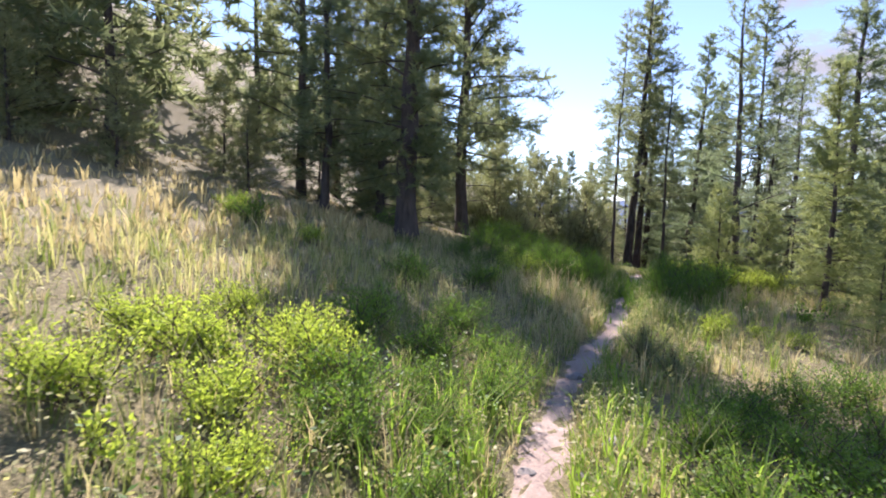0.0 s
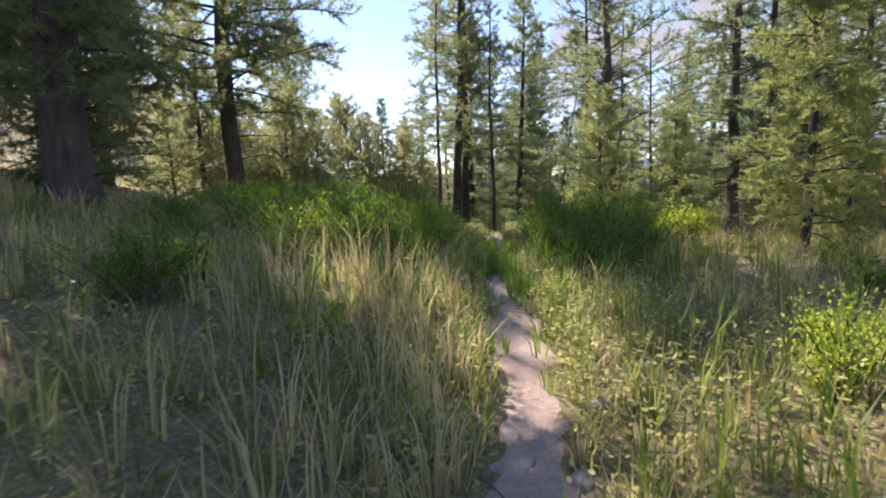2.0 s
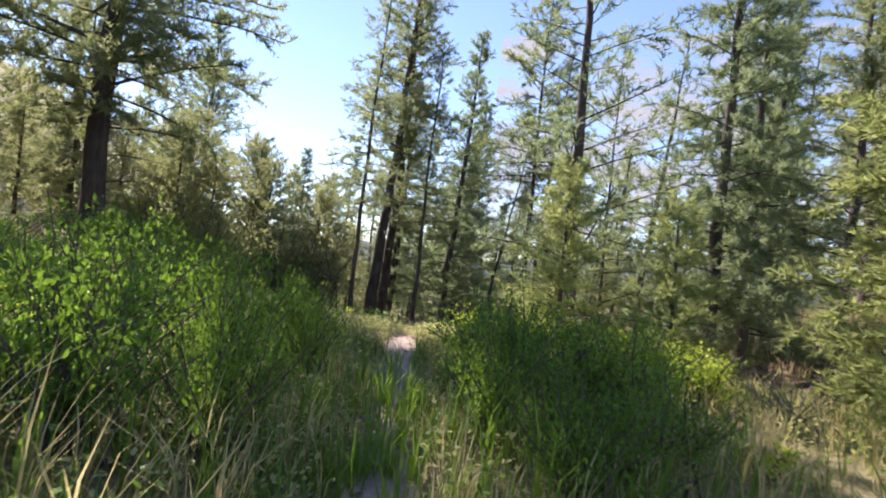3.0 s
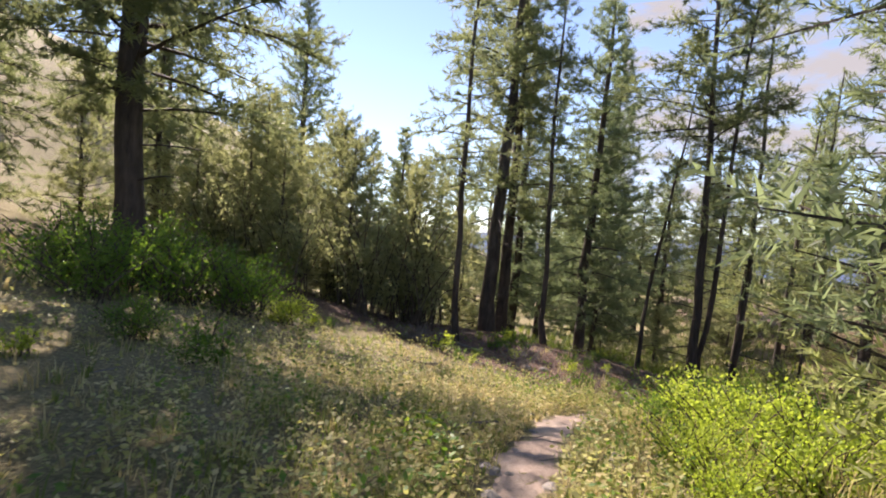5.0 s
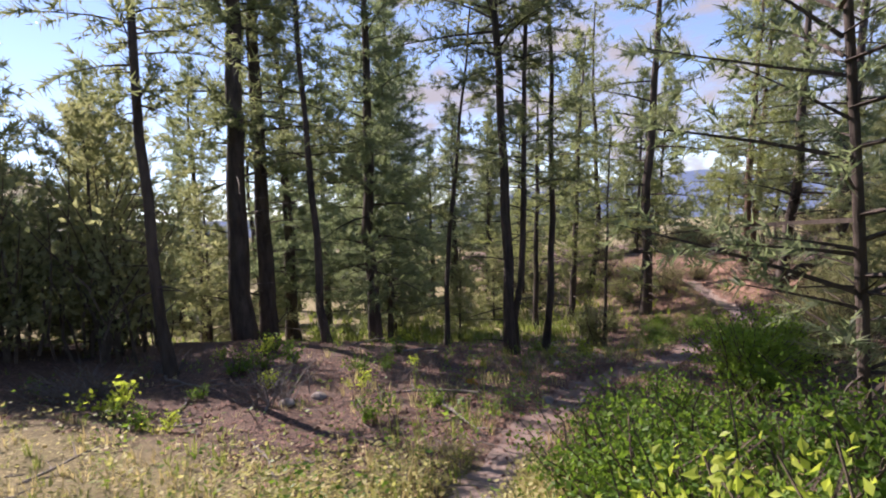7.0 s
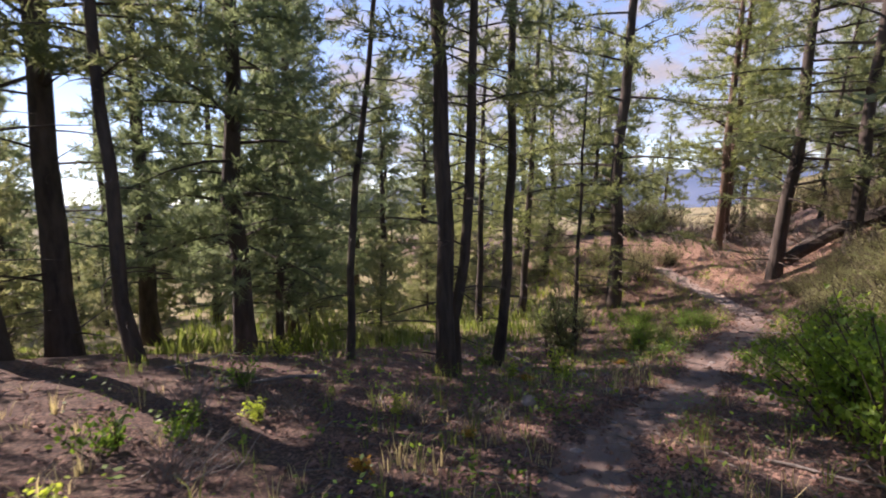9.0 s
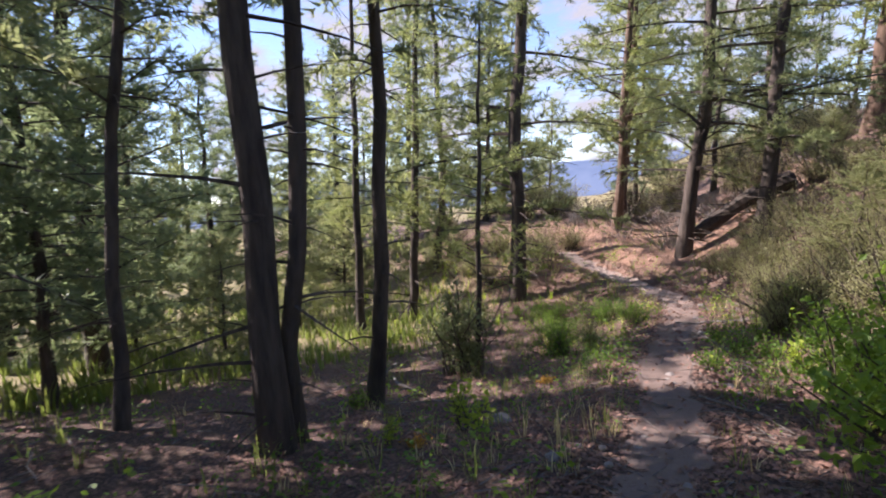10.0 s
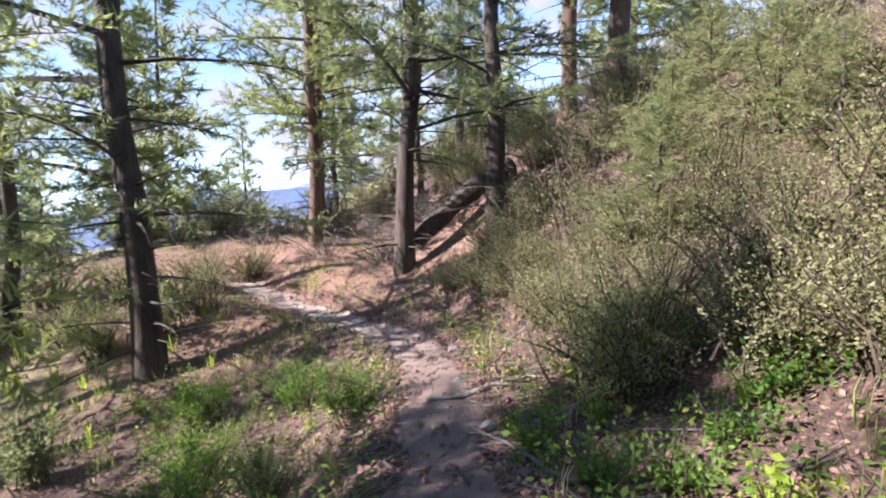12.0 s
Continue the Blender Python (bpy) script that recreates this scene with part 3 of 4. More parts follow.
# bushy growth at the wood's edge
for row in (("bushfir", -5.2, 24.6, 3.6, 0.1), ("bushfir", -3.6, 25.4, 4.2, 0.1), ("bushfir", -2.2, 26.2, 4.0, 0.1), ("bushfir", -6.6, 25.8, 4.6, 0.12), ("bushfir", -4.4, 27.0, 5.0, 0.12),
            ("bushfir", -6.6, 26.6, 5.2, 0.12), ("bushfir", -4.8, 28.0, 5.6, 0.12), ("bushfir", -2.2, 27.2, 4.6, 0.1), ("bushfir", -8.8, 26.8, 4.4, 0.12), ("bushfir", -7.6, 29.0, 5.0, 0.12),
            ("bushfir", -1.0, 30.0, 4.0, 0.1), ("bushfir", -10.4, 24.4, 4.0, 0.1), ("bushfir", 7.2, 19.6, 2.6, 0.08), ("bushfir", 9.6, 19.9, 2.4, 0.08), ("bushfir", 10.2, 21.6, 3.0, 0.08),
            ("bushfir", 6.9, 17.4, 3.0, 0.08), ("bushfir", 12.2, 34.8, 3.0, 0.08), ("bushfir", 10.6, 36.5, 3.6, 0.08),
            ("bushfir", 6.0, 31.5, 2.4, 0.07), ("bushfir", 8.6, 35.0, 3.0, 0.08), ("bushfir", 4.9, 35.2, 2.6, 0.08), ("bushfir", -0.8, 38.5, 3.4, 0.08)):
    plant_tree(*row)
# woods beyond
rng = np.random.default_rng(19)
count = 0
while count < 52:
    x, y = rng.uniform(-42, 58), rng.uniform(-6, 88)
    near, bearing = math.hypot(x - 4, y - 18), math.degrees(math.atan2(-x, y - 8))
    if near < 24 or (x < 14 and y < 30 and x > -22) or (x > 13 and y > 18 and near < 27):
        continue
    low = 6 < bearing < 19
    plant_tree("far" if rng.uniform() < 0.6 else "farslim", x, y, rng.uniform(4, 6) if low else rng.uniform(8, 14), rng.uniform(0.2, 0.4), None, 0, "woods beyond")
    count += 1
count = 0
while count < 26:
    x, y = rng.uniform(-16, 30), rng.uniform(37, 62)
    if math.hypot(x - 17, y - 33) < 7:
        continue
    plant_tree("far", x, y, rng.uniform(2.2, 5.5), rng.uniform(0.1, 0.2), None, 0, "woods beyond")
    count += 1
# beside the red bank
for row in (("open", 12.15, 30.35, 15, 0.34), ("red", 17.3, 31.3, 12, 0.28), ("red", 18.4, 31.9, 13, 0.26), ("open", 15.45, 28.2, 14, 0.31, 75), ("open", 15.45, 26.5, 13, 0.29, 200),
            ("red", 18.2, 24.7, 14, 0.4), ("red", 19.6, 25.8, 13, 0.36), ("thin", 12.9, 34.6, 11, 0.22), ("slim", 22.5, 29.5, 10, 0.25), ("thin", 20.5, 30.0, 9, 0.15),
            ("slim", 21.5, 33.5, 9, 0.2), ("sunfir", 16.2, 36.0, 8, 0.18), ("slim", 14.4, 38.5, 11, 0.25), ("far", 19.8, 39.0, 9, 0.22), ("light", 8.75, 27.7, 6, 0.08, 100)):
    plant_tree(*row)
# bushy junipers up the bank
rng = np.random.default_rng(23)
count = 0
while count < 13:
    x, y = rng.uniform(11.8, 19), rng.uniform(20, 26.5)
    if 0.62 * (x - 11) - 0.78 * (y - 24.6) > 0.7:
        plant_tree("bushfir", x, y, rng.uniform(0.8, 1.35), 0.05, None, 0, "bushes on the bank")
        count += 1
for proto, *_ in KINDS.values():
    for o in (*proto.children_recursive, proto):
        bpy.data.objects.remove(o)


# ---- shrubs ----
def shrub(seed, width, height, stems, leaves, leaf_size, material, upright=0.6, twiggy=0.0):
    rng = np.random.default_rng(seed)
    root = new("leafy_shrub")
    wood, foliage = Soup(), Soup()
    tips = []
    for _ in range(stems):
        a, out = rng.uniform(0, 6.28), rng.uniform(0.15, 1.0) ** 0.7
        h = height * rng.uniform(0.6, 1.0) * (1 - 0.35 * out ** 2)
        t = np.linspace(0, 1, 5)
        r = width * 0.5 * out
        x0 = rng.normal(0, 0.12 * width, 2)
        pts = np.stack([x0[0] + np.cos(a) * r * t ** (1 + upright), x0[1] + np.sin(a) * r * t ** (1 + upright), h * t - 0.04], 1)
        pts[1:-1, :2] += rng.normal(0, 0.02 * width, (3, 2))
        wood.tube(pts, 0.006 * (1 + height) * (1 - 0.8 * t) + 0.0015, 3)
        tips.append(pts)
        for _ in range(1 if leaves else 2):
            i = rng.integers(1, 4)
            d = rng.normal(0, 1, 3) * [1, 1, 0.4] + [0, 0, 0.5]
            e = pts[i] + d / np.linalg.norm(d) * height * rng.uniform(0.15, 0.35)
            seg = np.stack([pts[i], (pts[i] + e) / 2 + rng.normal(0, 0.02, 3), e])
            wood.tube(seg, [0.004, 0.003, 0.001], 3)
            tips.append(np.vstack([seg[0], seg[0], seg[1], seg[1], seg[2]]))
    if leaves:
        per = max(2, leaves // len(tips))
        for pts in tips:
            u = rng.uniform(0.25 if not twiggy else 0.5, 1.0, per) * 3.999
            i = u.astype(int)
            p = pts[i] + (pts[i + 1] - pts[i]) * (u - i)[:, None] + rng.normal(0, 0.035 * (0.5 + height), (per, 3))
            d = rng.normal(0, 1, (per, 3)) + [0, 0, 0.35]
            d /= np.linalg.norm(d, axis=1)[:, None]
            w = np.cross(d, rng.normal(0, 1, (per, 3)))
            w /= np.linalg.norm(w, axis=1)[:, None]
            ln = leaf_size * rng.uniform(0.6, 1.35, per)
            nrm = np.cross(d, w)
            mid = p + d * (ln * 0.45)[:, None] + nrm * (ln * 0.1)[:, None]
            w = w * (ln * 0.3)[:, None]
            tip = p + d * ln[:, None]
            v = np.stack([p, mid + w, tip, mid - w], 1)
            foliage.add(v, tris=np.concatenate([np.arange(per)[:, None] * 4 + [0, 1, 2], np.arange(per)[:, None] * 4 + [0, 2, 3]]))
    tagged(piece("stemwork", wood.mesh("stemwork", M_STEM if leaves else M_DEAD), root), kind="stuff")
    if leaves:
        tagged(piece("foliage", foliage.mesh("foliage", material), root), kind="stuff")
    return root


SHRUBS = {
    "bright": (shrub(21, 1.1, 0.85, 30, 2900, 0.038, M_LEAF_SUN), "leafy_shrub", "bright yellow-green leafy shrub, sunlight put into its leaf colour"),
    "green": (shrub(22, 1.5, 1.05, 34, 3400, 0.038, M_LEAF), "leafy_shrub", "dense green leafy shrub, shade put into its leaf colour"),
    "tall": (shrub(23, 2.2, 2.6, 30, 2600, 0.085, M_NEEDLE_OLIVE, 0.7), "tall_shrub", "tall olive-brown shrub with thin stems"),
    "broad": (shrub(24, 1.5, 1.4, 28, 3000, 0.06, M_LEAF_MID, 0.5), "leafy_shrub", "broad-leaved green shrub beside the trail"),
    "olive": (shrub(25, 1.5, 1.2, 44, 3800, 0.031, M_OLIVE, 0.5), "leafy_shrub", "greyish olive shrub on the bank"),
    "grey": (shrub(31, 1.3, 1.3, 46, 2600, 0.029, M_OLIVE, 0.7), "leafy_shrub", "half-bare grey-green shrub with many thin stems"),
    "dry": (shrub(26, 1.5, 0.8, 34, 0, 0, M_DEAD, 0.3), "dry_brush", "tangle of dead grey twigs"),
    "weed": (shrub(27, 0.5, 0.5, 7, 260, 0.05, M_LEAF, 0.8), "weed", "small leafy green weed beside the trail"),
    "sunweed": (shrub(28, 0.45, 0.55, 7, 230, 0.055, M_LEAF_SUN, 0.8), "weed", "small yellow-green weed beside the trail, sunlight put into its colour"),
    "orange": (shrub(29, 0.6, 0.25, 14, 520, 0.05, M_ORANGE, 0.3), "low_plant", "low orange-brown plant on the forest floor"),
    "juniper": (shrub(30, 0.9, 1.2, 22, 2600, 0.045, M_NEEDLE, 0.7), "juniper", "dark scraggy juniper with needle leaves"),
}


def plant_shrub(kind, x, y, size=1.0, tall=1.0, group="shrubs along the trail"):
    proto, name, label = SHRUBS[kind]
    size = size * 0.74 if x > 11.5 and y < 27 else size   # low growth on the bank
    m = pose(x, y, ground1(x, y), 0, 0, (x * 131 + y * 71) % 360) @ Matrix.Diagonal((size, size, size * tall, 1))
    ob = copy_thing(proto, m)
    ob.name = name
    return tagged(ob, label, "shrub", group)


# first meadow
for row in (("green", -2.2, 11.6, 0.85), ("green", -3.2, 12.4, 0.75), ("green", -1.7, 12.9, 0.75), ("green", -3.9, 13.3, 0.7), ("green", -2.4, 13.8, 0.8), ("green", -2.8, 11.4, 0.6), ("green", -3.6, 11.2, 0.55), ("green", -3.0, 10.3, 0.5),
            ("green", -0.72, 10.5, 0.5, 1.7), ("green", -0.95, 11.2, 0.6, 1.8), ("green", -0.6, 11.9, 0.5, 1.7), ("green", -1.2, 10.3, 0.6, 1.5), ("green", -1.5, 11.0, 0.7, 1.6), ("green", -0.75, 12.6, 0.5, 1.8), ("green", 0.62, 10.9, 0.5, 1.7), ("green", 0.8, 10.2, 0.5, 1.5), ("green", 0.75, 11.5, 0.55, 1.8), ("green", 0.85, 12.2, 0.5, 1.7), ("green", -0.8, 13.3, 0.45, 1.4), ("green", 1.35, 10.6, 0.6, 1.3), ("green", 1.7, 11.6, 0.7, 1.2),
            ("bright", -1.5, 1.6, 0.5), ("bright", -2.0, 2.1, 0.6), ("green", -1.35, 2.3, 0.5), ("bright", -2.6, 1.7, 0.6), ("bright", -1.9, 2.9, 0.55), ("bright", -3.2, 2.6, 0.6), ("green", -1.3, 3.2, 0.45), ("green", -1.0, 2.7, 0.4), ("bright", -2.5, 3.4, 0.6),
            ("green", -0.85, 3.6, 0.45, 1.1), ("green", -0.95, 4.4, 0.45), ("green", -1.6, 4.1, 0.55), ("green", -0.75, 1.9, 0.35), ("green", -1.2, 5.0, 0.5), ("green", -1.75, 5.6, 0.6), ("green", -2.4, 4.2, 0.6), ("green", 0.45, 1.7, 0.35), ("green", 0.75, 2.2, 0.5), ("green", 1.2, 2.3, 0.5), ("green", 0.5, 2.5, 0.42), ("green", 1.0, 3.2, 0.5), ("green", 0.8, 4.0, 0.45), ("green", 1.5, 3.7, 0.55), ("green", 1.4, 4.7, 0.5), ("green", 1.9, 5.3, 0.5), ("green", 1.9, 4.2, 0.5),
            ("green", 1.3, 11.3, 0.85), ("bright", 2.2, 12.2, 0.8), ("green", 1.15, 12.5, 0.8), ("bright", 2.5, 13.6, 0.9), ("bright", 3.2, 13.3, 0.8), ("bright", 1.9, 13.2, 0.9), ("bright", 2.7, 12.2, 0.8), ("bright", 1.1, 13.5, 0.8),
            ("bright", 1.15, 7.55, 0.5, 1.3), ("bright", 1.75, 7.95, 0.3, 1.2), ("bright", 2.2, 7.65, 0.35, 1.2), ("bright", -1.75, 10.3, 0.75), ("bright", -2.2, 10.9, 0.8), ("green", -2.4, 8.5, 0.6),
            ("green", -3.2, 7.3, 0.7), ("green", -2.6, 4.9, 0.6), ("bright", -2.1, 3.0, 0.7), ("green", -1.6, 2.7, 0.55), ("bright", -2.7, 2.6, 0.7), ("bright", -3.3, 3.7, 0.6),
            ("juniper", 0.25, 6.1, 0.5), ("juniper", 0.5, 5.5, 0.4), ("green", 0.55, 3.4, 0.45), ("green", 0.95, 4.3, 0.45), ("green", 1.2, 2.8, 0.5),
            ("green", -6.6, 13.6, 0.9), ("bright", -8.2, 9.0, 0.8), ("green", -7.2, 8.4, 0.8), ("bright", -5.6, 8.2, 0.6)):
    plant_shrub(*row)
# second meadow
for row in (("green", -3.2, 19.0, 1.1), ("green", -3.9, 18.5, 1.25), ("green", -4.7, 19.2, 1.35), ("green", -3.6, 19.9, 1.15), ("bright", -2.75, 19.5, 0.7), ("green", -4.2, 17.6, 1.0), ("green", -4.9, 18.2, 1.2), ("green", -2.9, 16.6, 0.5), ("weed", -2.4, 16.9, 0.9), ("weed", -2.0, 16.4, 0.8),
            ("bright", 1.95, 16.25, 0.85), ("bright", 2.1, 16.9, 0.95), ("bright", 2.7, 16.4, 1.0), ("green", 3.2, 17.6, 0.95), ("green", 2.5, 17.9, 0.8), ("bright", 3.6, 16.6, 1.0),
            ("green", 2.6, 18.4, 0.75), ("green", 3.2, 18.9, 0.8), ("green", 3.9, 18.2, 0.9), ("green", 3.9, 19.3, 0.8), ("bright", 2.0, 15.4, 0.7), ("bright", 2.9, 15.3, 0.8), ("bright", 1.45, 15.1, 0.5, 1.1), ("bright", 1.55, 15.75, 0.55, 1.1), ("green", 1.85, 17.1, 0.55), ("green", 2.3, 17.5, 0.7)):
    plant_shrub(*row)
for k, (x, y) in enumerate(((-4.6, 23.9), (-2.9, 24.4), (-1.7, 25.0), (-5.9, 24.4), (-3.8, 25.6), (-6.9, 25.2), (-1.9, 27.6))):
    plant_shrub("tall", x, y, 0.95 + 0.1 * (k % 3), 1.0 + 0.12 * (k % 4), "thicket at the wood's edge")
# wood and bank
for row in (("broad", 8.55, 22.95, 0.8), ("broad", 7.5, 22.15, 1.0), ("broad", 8.4, 22.5, 0.95), ("broad", 6.8, 21.4, 0.95), ("green", 9.3, 23.3, 0.6), ("juniper", 8.1, 27.2, 1.15, 1.1), ("juniper", 10.2, 29.4, 0.8), ("juniper", 12.9, 30.9, 1.0),
            ("green", 9.6, 26.9, 0.65), ("green", 10.4, 27.6, 0.6), ("juniper", 10.1, 26.7, 0.5), ("green", 11.2, 28.4, 0.55), ("orange", 9.9, 27.3, 0.7), ("orange", 8.3, 25.9, 0.5), ("orange", 5.9, 24.9, 0.4), ("orange", 3.4, 23.0, 0.4),
            ("olive", 12.4, 24.3, 1.0), ("grey", 13.4, 24.9, 1.15), ("olive", 13.0, 23.1, 1.1), ("olive", 14.4, 24.2, 1.2), ("grey", 15.2, 25.0, 1.1), ("olive", 14.2, 22.6, 1.2), ("grey", 15.8, 23.4, 1.3), ("olive", 12.0, 22.2, 1.0),
            ("olive", 16.6, 24.4, 1.2), ("olive", 17.0, 26.1, 1.0), ("olive", 13.8, 25.9, 0.9), ("olive", 12.3, 25.2, 0.7), ("olive", 16.0, 21.8, 1.3), ("bright", 15.0, 23.9, 0.8), ("bright", 16.9, 23.3, 0.9), ("green", 11.2, 24.4, 0.6),
            ("olive", 14.2, 31.4, 0.8), ("olive", 13.6, 32.6, 0.9), ("olive", 18.6, 28.2, 1.0), ("olive", 19.4, 30.8, 0.9), ("dry", 16.6, 29.3, 1.1), ("dry", 17.4, 28.3, 1.2), ("dry", 16.0, 28.9, 0.8), ("dry", 13.4, 24.2, 0.9), ("dry", 12.0, 24.7, 0.45),
            ("dry", 17.9, 29.6, 1.0), ("dry", 17.6, 31.6, 1.1), ("dry", 16.9, 32.6, 1.0), ("dry", 18.2, 33.0, 1.2), ("olive", 17.6, 34.2, 1.1), ("olive", 18.9, 34.6, 1.2), ("grey", 16.6, 34.4, 1.0), ("dry", 16.3, 30.4, 0.7), ("dry", 18.6, 30.6, 1.1), ("grey", 19.4, 32.4, 1.2), ("grey", 18.0, 27.6, 1.0), ("dry", 17.0, 27.4, 0.9), ("dry", 3.6, 12.2, 0.8), ("olive", 21.0, 27.0, 1.1), ("olive", 20.4, 24.0, 1.2)):
    plant_shrub(*row)
# by the trail in the wood
for row in (("dry", 4.13, 23.89, 0.4),
            ("orange", 4.34, 23.34, 0.35),
            ("dry", 4.61, 23.73, 0.35),
            ("sunweed", 4.00, 24.11, 0.5),
            ("olive", 12.45, 31.67, 0.8),
            ("grey", 13.50, 30.86, 0.8),
            ("olive", 12.69, 32.81, 0.7),
            ("orange", 10.72, 27.97, 0.45),
            ("orange", 11.30, 24.30, 0.5),
            ("weed", 10.28, 24.91, 0.7),
            ("weed", 10.03, 24.56, 0.7),
            ("weed", 9.22, 24.46, 0.6),
            ("green", 11.56, 27.50, 0.6),
            ("green", 10.83, 26.41, 0.5),
            ("sunweed", -0.64, 21.69, 1.0),
            ("weed", 0.41, 23.43, 0.7),
            ("sunweed", 3.56, 18.89, 1.2)):
    plant_shrub(*row)
rng = np.random.default_rng(78)
for _ in range(20):
    x, y = rng.uniform(11.2, 19), rng.uniform(19.5, 26.5)
    if 0.62 * (x - 11) - 0.78 * (y - 24.6) > 0.5:
        pick = rng.uniform()
        plant_shrub("olive" if pick < 0.45 else "grey" if pick < 0.8 else "bright" if pick < 0.88 else "dry", x, y, rng.uniform(0.55, 1.05), rng.uniform(0.8, 1.2), "shrubs on the bank")
for _ in range(26):
    x, y = rng.uniform(18.5, 27), rng.uniform(24, 33)
    plant_shrub("dry" if rng.uniform() < 0.35 else "grey", x, y, rng.uniform(0.7, 1.3), 1.0, "shrubs on the bank")
for _ in range(14):
    x, y = rng.uniform(23.5, 29), rng.uniform(30.5, 36)
    plant_shrub("olive", x, y, rng.uniform(0.9, 1.5), 1.0, "shrubs on the bank")
for _ in range(16):
    x, y = rng.uniform(12.8, 22), rng.uniform(31.5, 40)
    plant_shrub("olive", x, y, rng.uniform(0.6, 1.2), 1.0, "shrubs on the bank")
for _ in range(60):
    x, y = rng.uniform(9.2, 13.4), rng.uniform(21.0, 26.0)
    side = 0.62 * (x - 11) - 0.78 * (y - 24.6)
    if side > -0.35 and float(trail_near(np.array([x]), np.array([y]))[1][0]) > 0.9:
        plant_shrub("olive" if side > 0.4 else ("dry" if rng.uniform() < 0.12 else "weed"), x, y, rng.uniform(0.5, 0.85), 1.0, "shrubs on the bank")
for _ in range(18):
    x, side = rng.uniform(10.6, 14.5), rng.uniform(0.0, 0.9)
    y = 24.6 + (0.62 * (x - 11) - side) / 0.78
    if float(trail_near(np.array([x]), np.array([y]))[1][0]) > 0.9:
        plant_shrub("olive", x, y, rng.uniform(0.55, 0.85), 1.0, "shrubs on the bank")
rng = np.random.default_rng(77)
for _ in range(24):
    x, y = rng.uniform(-1.6, 3.4), rng.uniform(20.6, 25.0)
    if float(trail_near(np.array([x]), np.array([y]))[1][0]) > 0.6:
        plant_shrub("dry" if rng.uniform() < 0.25 else "weed" if rng.uniform() < 0.6 else "sunweed", x, y, rng.uniform(0.35, 0.75), 1.0, "weeds")
for _ in range(90):
    x, y = rng.uniform(-4, 14), rng.uniform(1, 30)
    d = float(trail_near(np.array([x]), np.array([y]))[1][0])
    if 0.55 < d < 5 and not (y < 18 and x > 6):
        plant_shrub("weed" if rng.uniform() < 0.55 else "sunweed", x, y, rng.uniform(0.5, 1.0), 1.0, "weeds")
for proto, *_ in SHRUBS.values():
    for o in (*proto.children_recursive, proto):
        bpy.data.objects.remove(o)


# ---- grass and herbs ----
def scatter(rng, count, lo, hi):
    """Places that lie thicker near the trail."""
    s = rng.uniform(0, len(LINE) - 1.001, count)
    i = s.astype(int)
    p = LINE[i, :2] + (LINE[i + 1, :2] - LINE[i, :2]) * (s - i)[:, None]
    a, r = rng.uniform(0, 6.283, count), lo + (hi - lo) * rng.uniform(0, 1, count) ** 1.5
    x, y = p[:, 0] + np.cos(a) * r, p[:, 1] + np.sin(a) * r
    _, d = trail_near(x, y)
    return x, y, d


def patchy(x, y, f, seed):
    return 0.5 + 0.5 * np.sin(f * x + seed + 1.3 * np.sin(f * 0.7 * y + seed)) * np.sin(f * 1.1 * y + 2 * seed + 1.1 * np.sin(f * 0.8 * x))


def blades(name, seed, count, lo, hi, tall, wide, keep, material, label, per=7, fan=0.06):
    rng = np.random.default_rng(seed)
    x, y, d = scatter(rng, count, lo, hi)
    ok = rng.uniform(0, 1, count) < keep(x, y, d)
    x, y, d = x[ok], y[ok], d[ok]
    sz = rng.uniform(0.55, 1.25, len(x)) * (0.75 + 0.5 * patchy(x, y, 0.9, seed))
    x, y, d, sz = (np.repeat(v, per) for v in (x, y, d, sz))
    n = len(x)
    a = rng.uniform(0, 6.283, n)
    x, y = x + np.cos(a) * rng.uniform(0, fan, n), y + np.sin(a) * rng.uniform(0, fan, n)
    z = ground(x, y) - 0.01
    low = 1 - 0.6 * smooth(12.8, 14.2, y) * (1 - smooth(1.2, 1.8, x))
    h = low * tall * sz * rng.uniform(0.5, 1.1, n) * np.where(d < 0.7, 0.7 + 0.4 * np.clip(d - 0.25, 0, 0.45) / 0.45, 1)
    w = wide * rng.uniform(0.7, 1.3, n) * (1 + np.clip(d - 3, 0, 8) * 0.12)
    bendv = rng.uniform(0.15, 0.75, n) * h
    c, s = np.cos(a), np.sin(a)
    px, py = -s * w, c * w
    base = np.stack([x, y, z], 1)
    out = np.stack([c, s, 0 * c], 1)
    per_ = np.stack([px, py, 0 * px], 1)
    m1 = base + out * (0.28 * bendv)[:, None] + np.stack([0 * h, 0 * h, 0.55 * h], 1)
    tip = base + out * bendv[:, None] + np.stack([0 * h, 0 * h, h * 0.92], 1)
    v = np.stack([base - per_, base + per_, m1 + per_ * 0.75, m1 - per_ * 0.75, tip], 1).reshape(-1, 3)
    k = np.arange(n)[:, None] * 5
    me = mesh_of(name, v, [k + [3, 2, 4], k + [0, 1, 2, 3]], material)
    return tagged(piece(name, me), label, "grass", kind="stuff")


def meadow(x, y):
    return 1 - forest_floor(x, y)


blades("dry_grass", 41, 17000, 0.16, 9, 0.35, 0.0045, lambda x, y, d: (d > 0.19) * meadow(x, y) * (0.25 + 0.75 * patchy(x, y, 0.8, 3.0)) * (1 - 0.75 * np.exp(-(((x + 0.1) / 2.0) ** 2 + ((y - 2.5) / 2.8) ** 2))), M_DRY, "tall dry straw-coloured grass on the meadow")
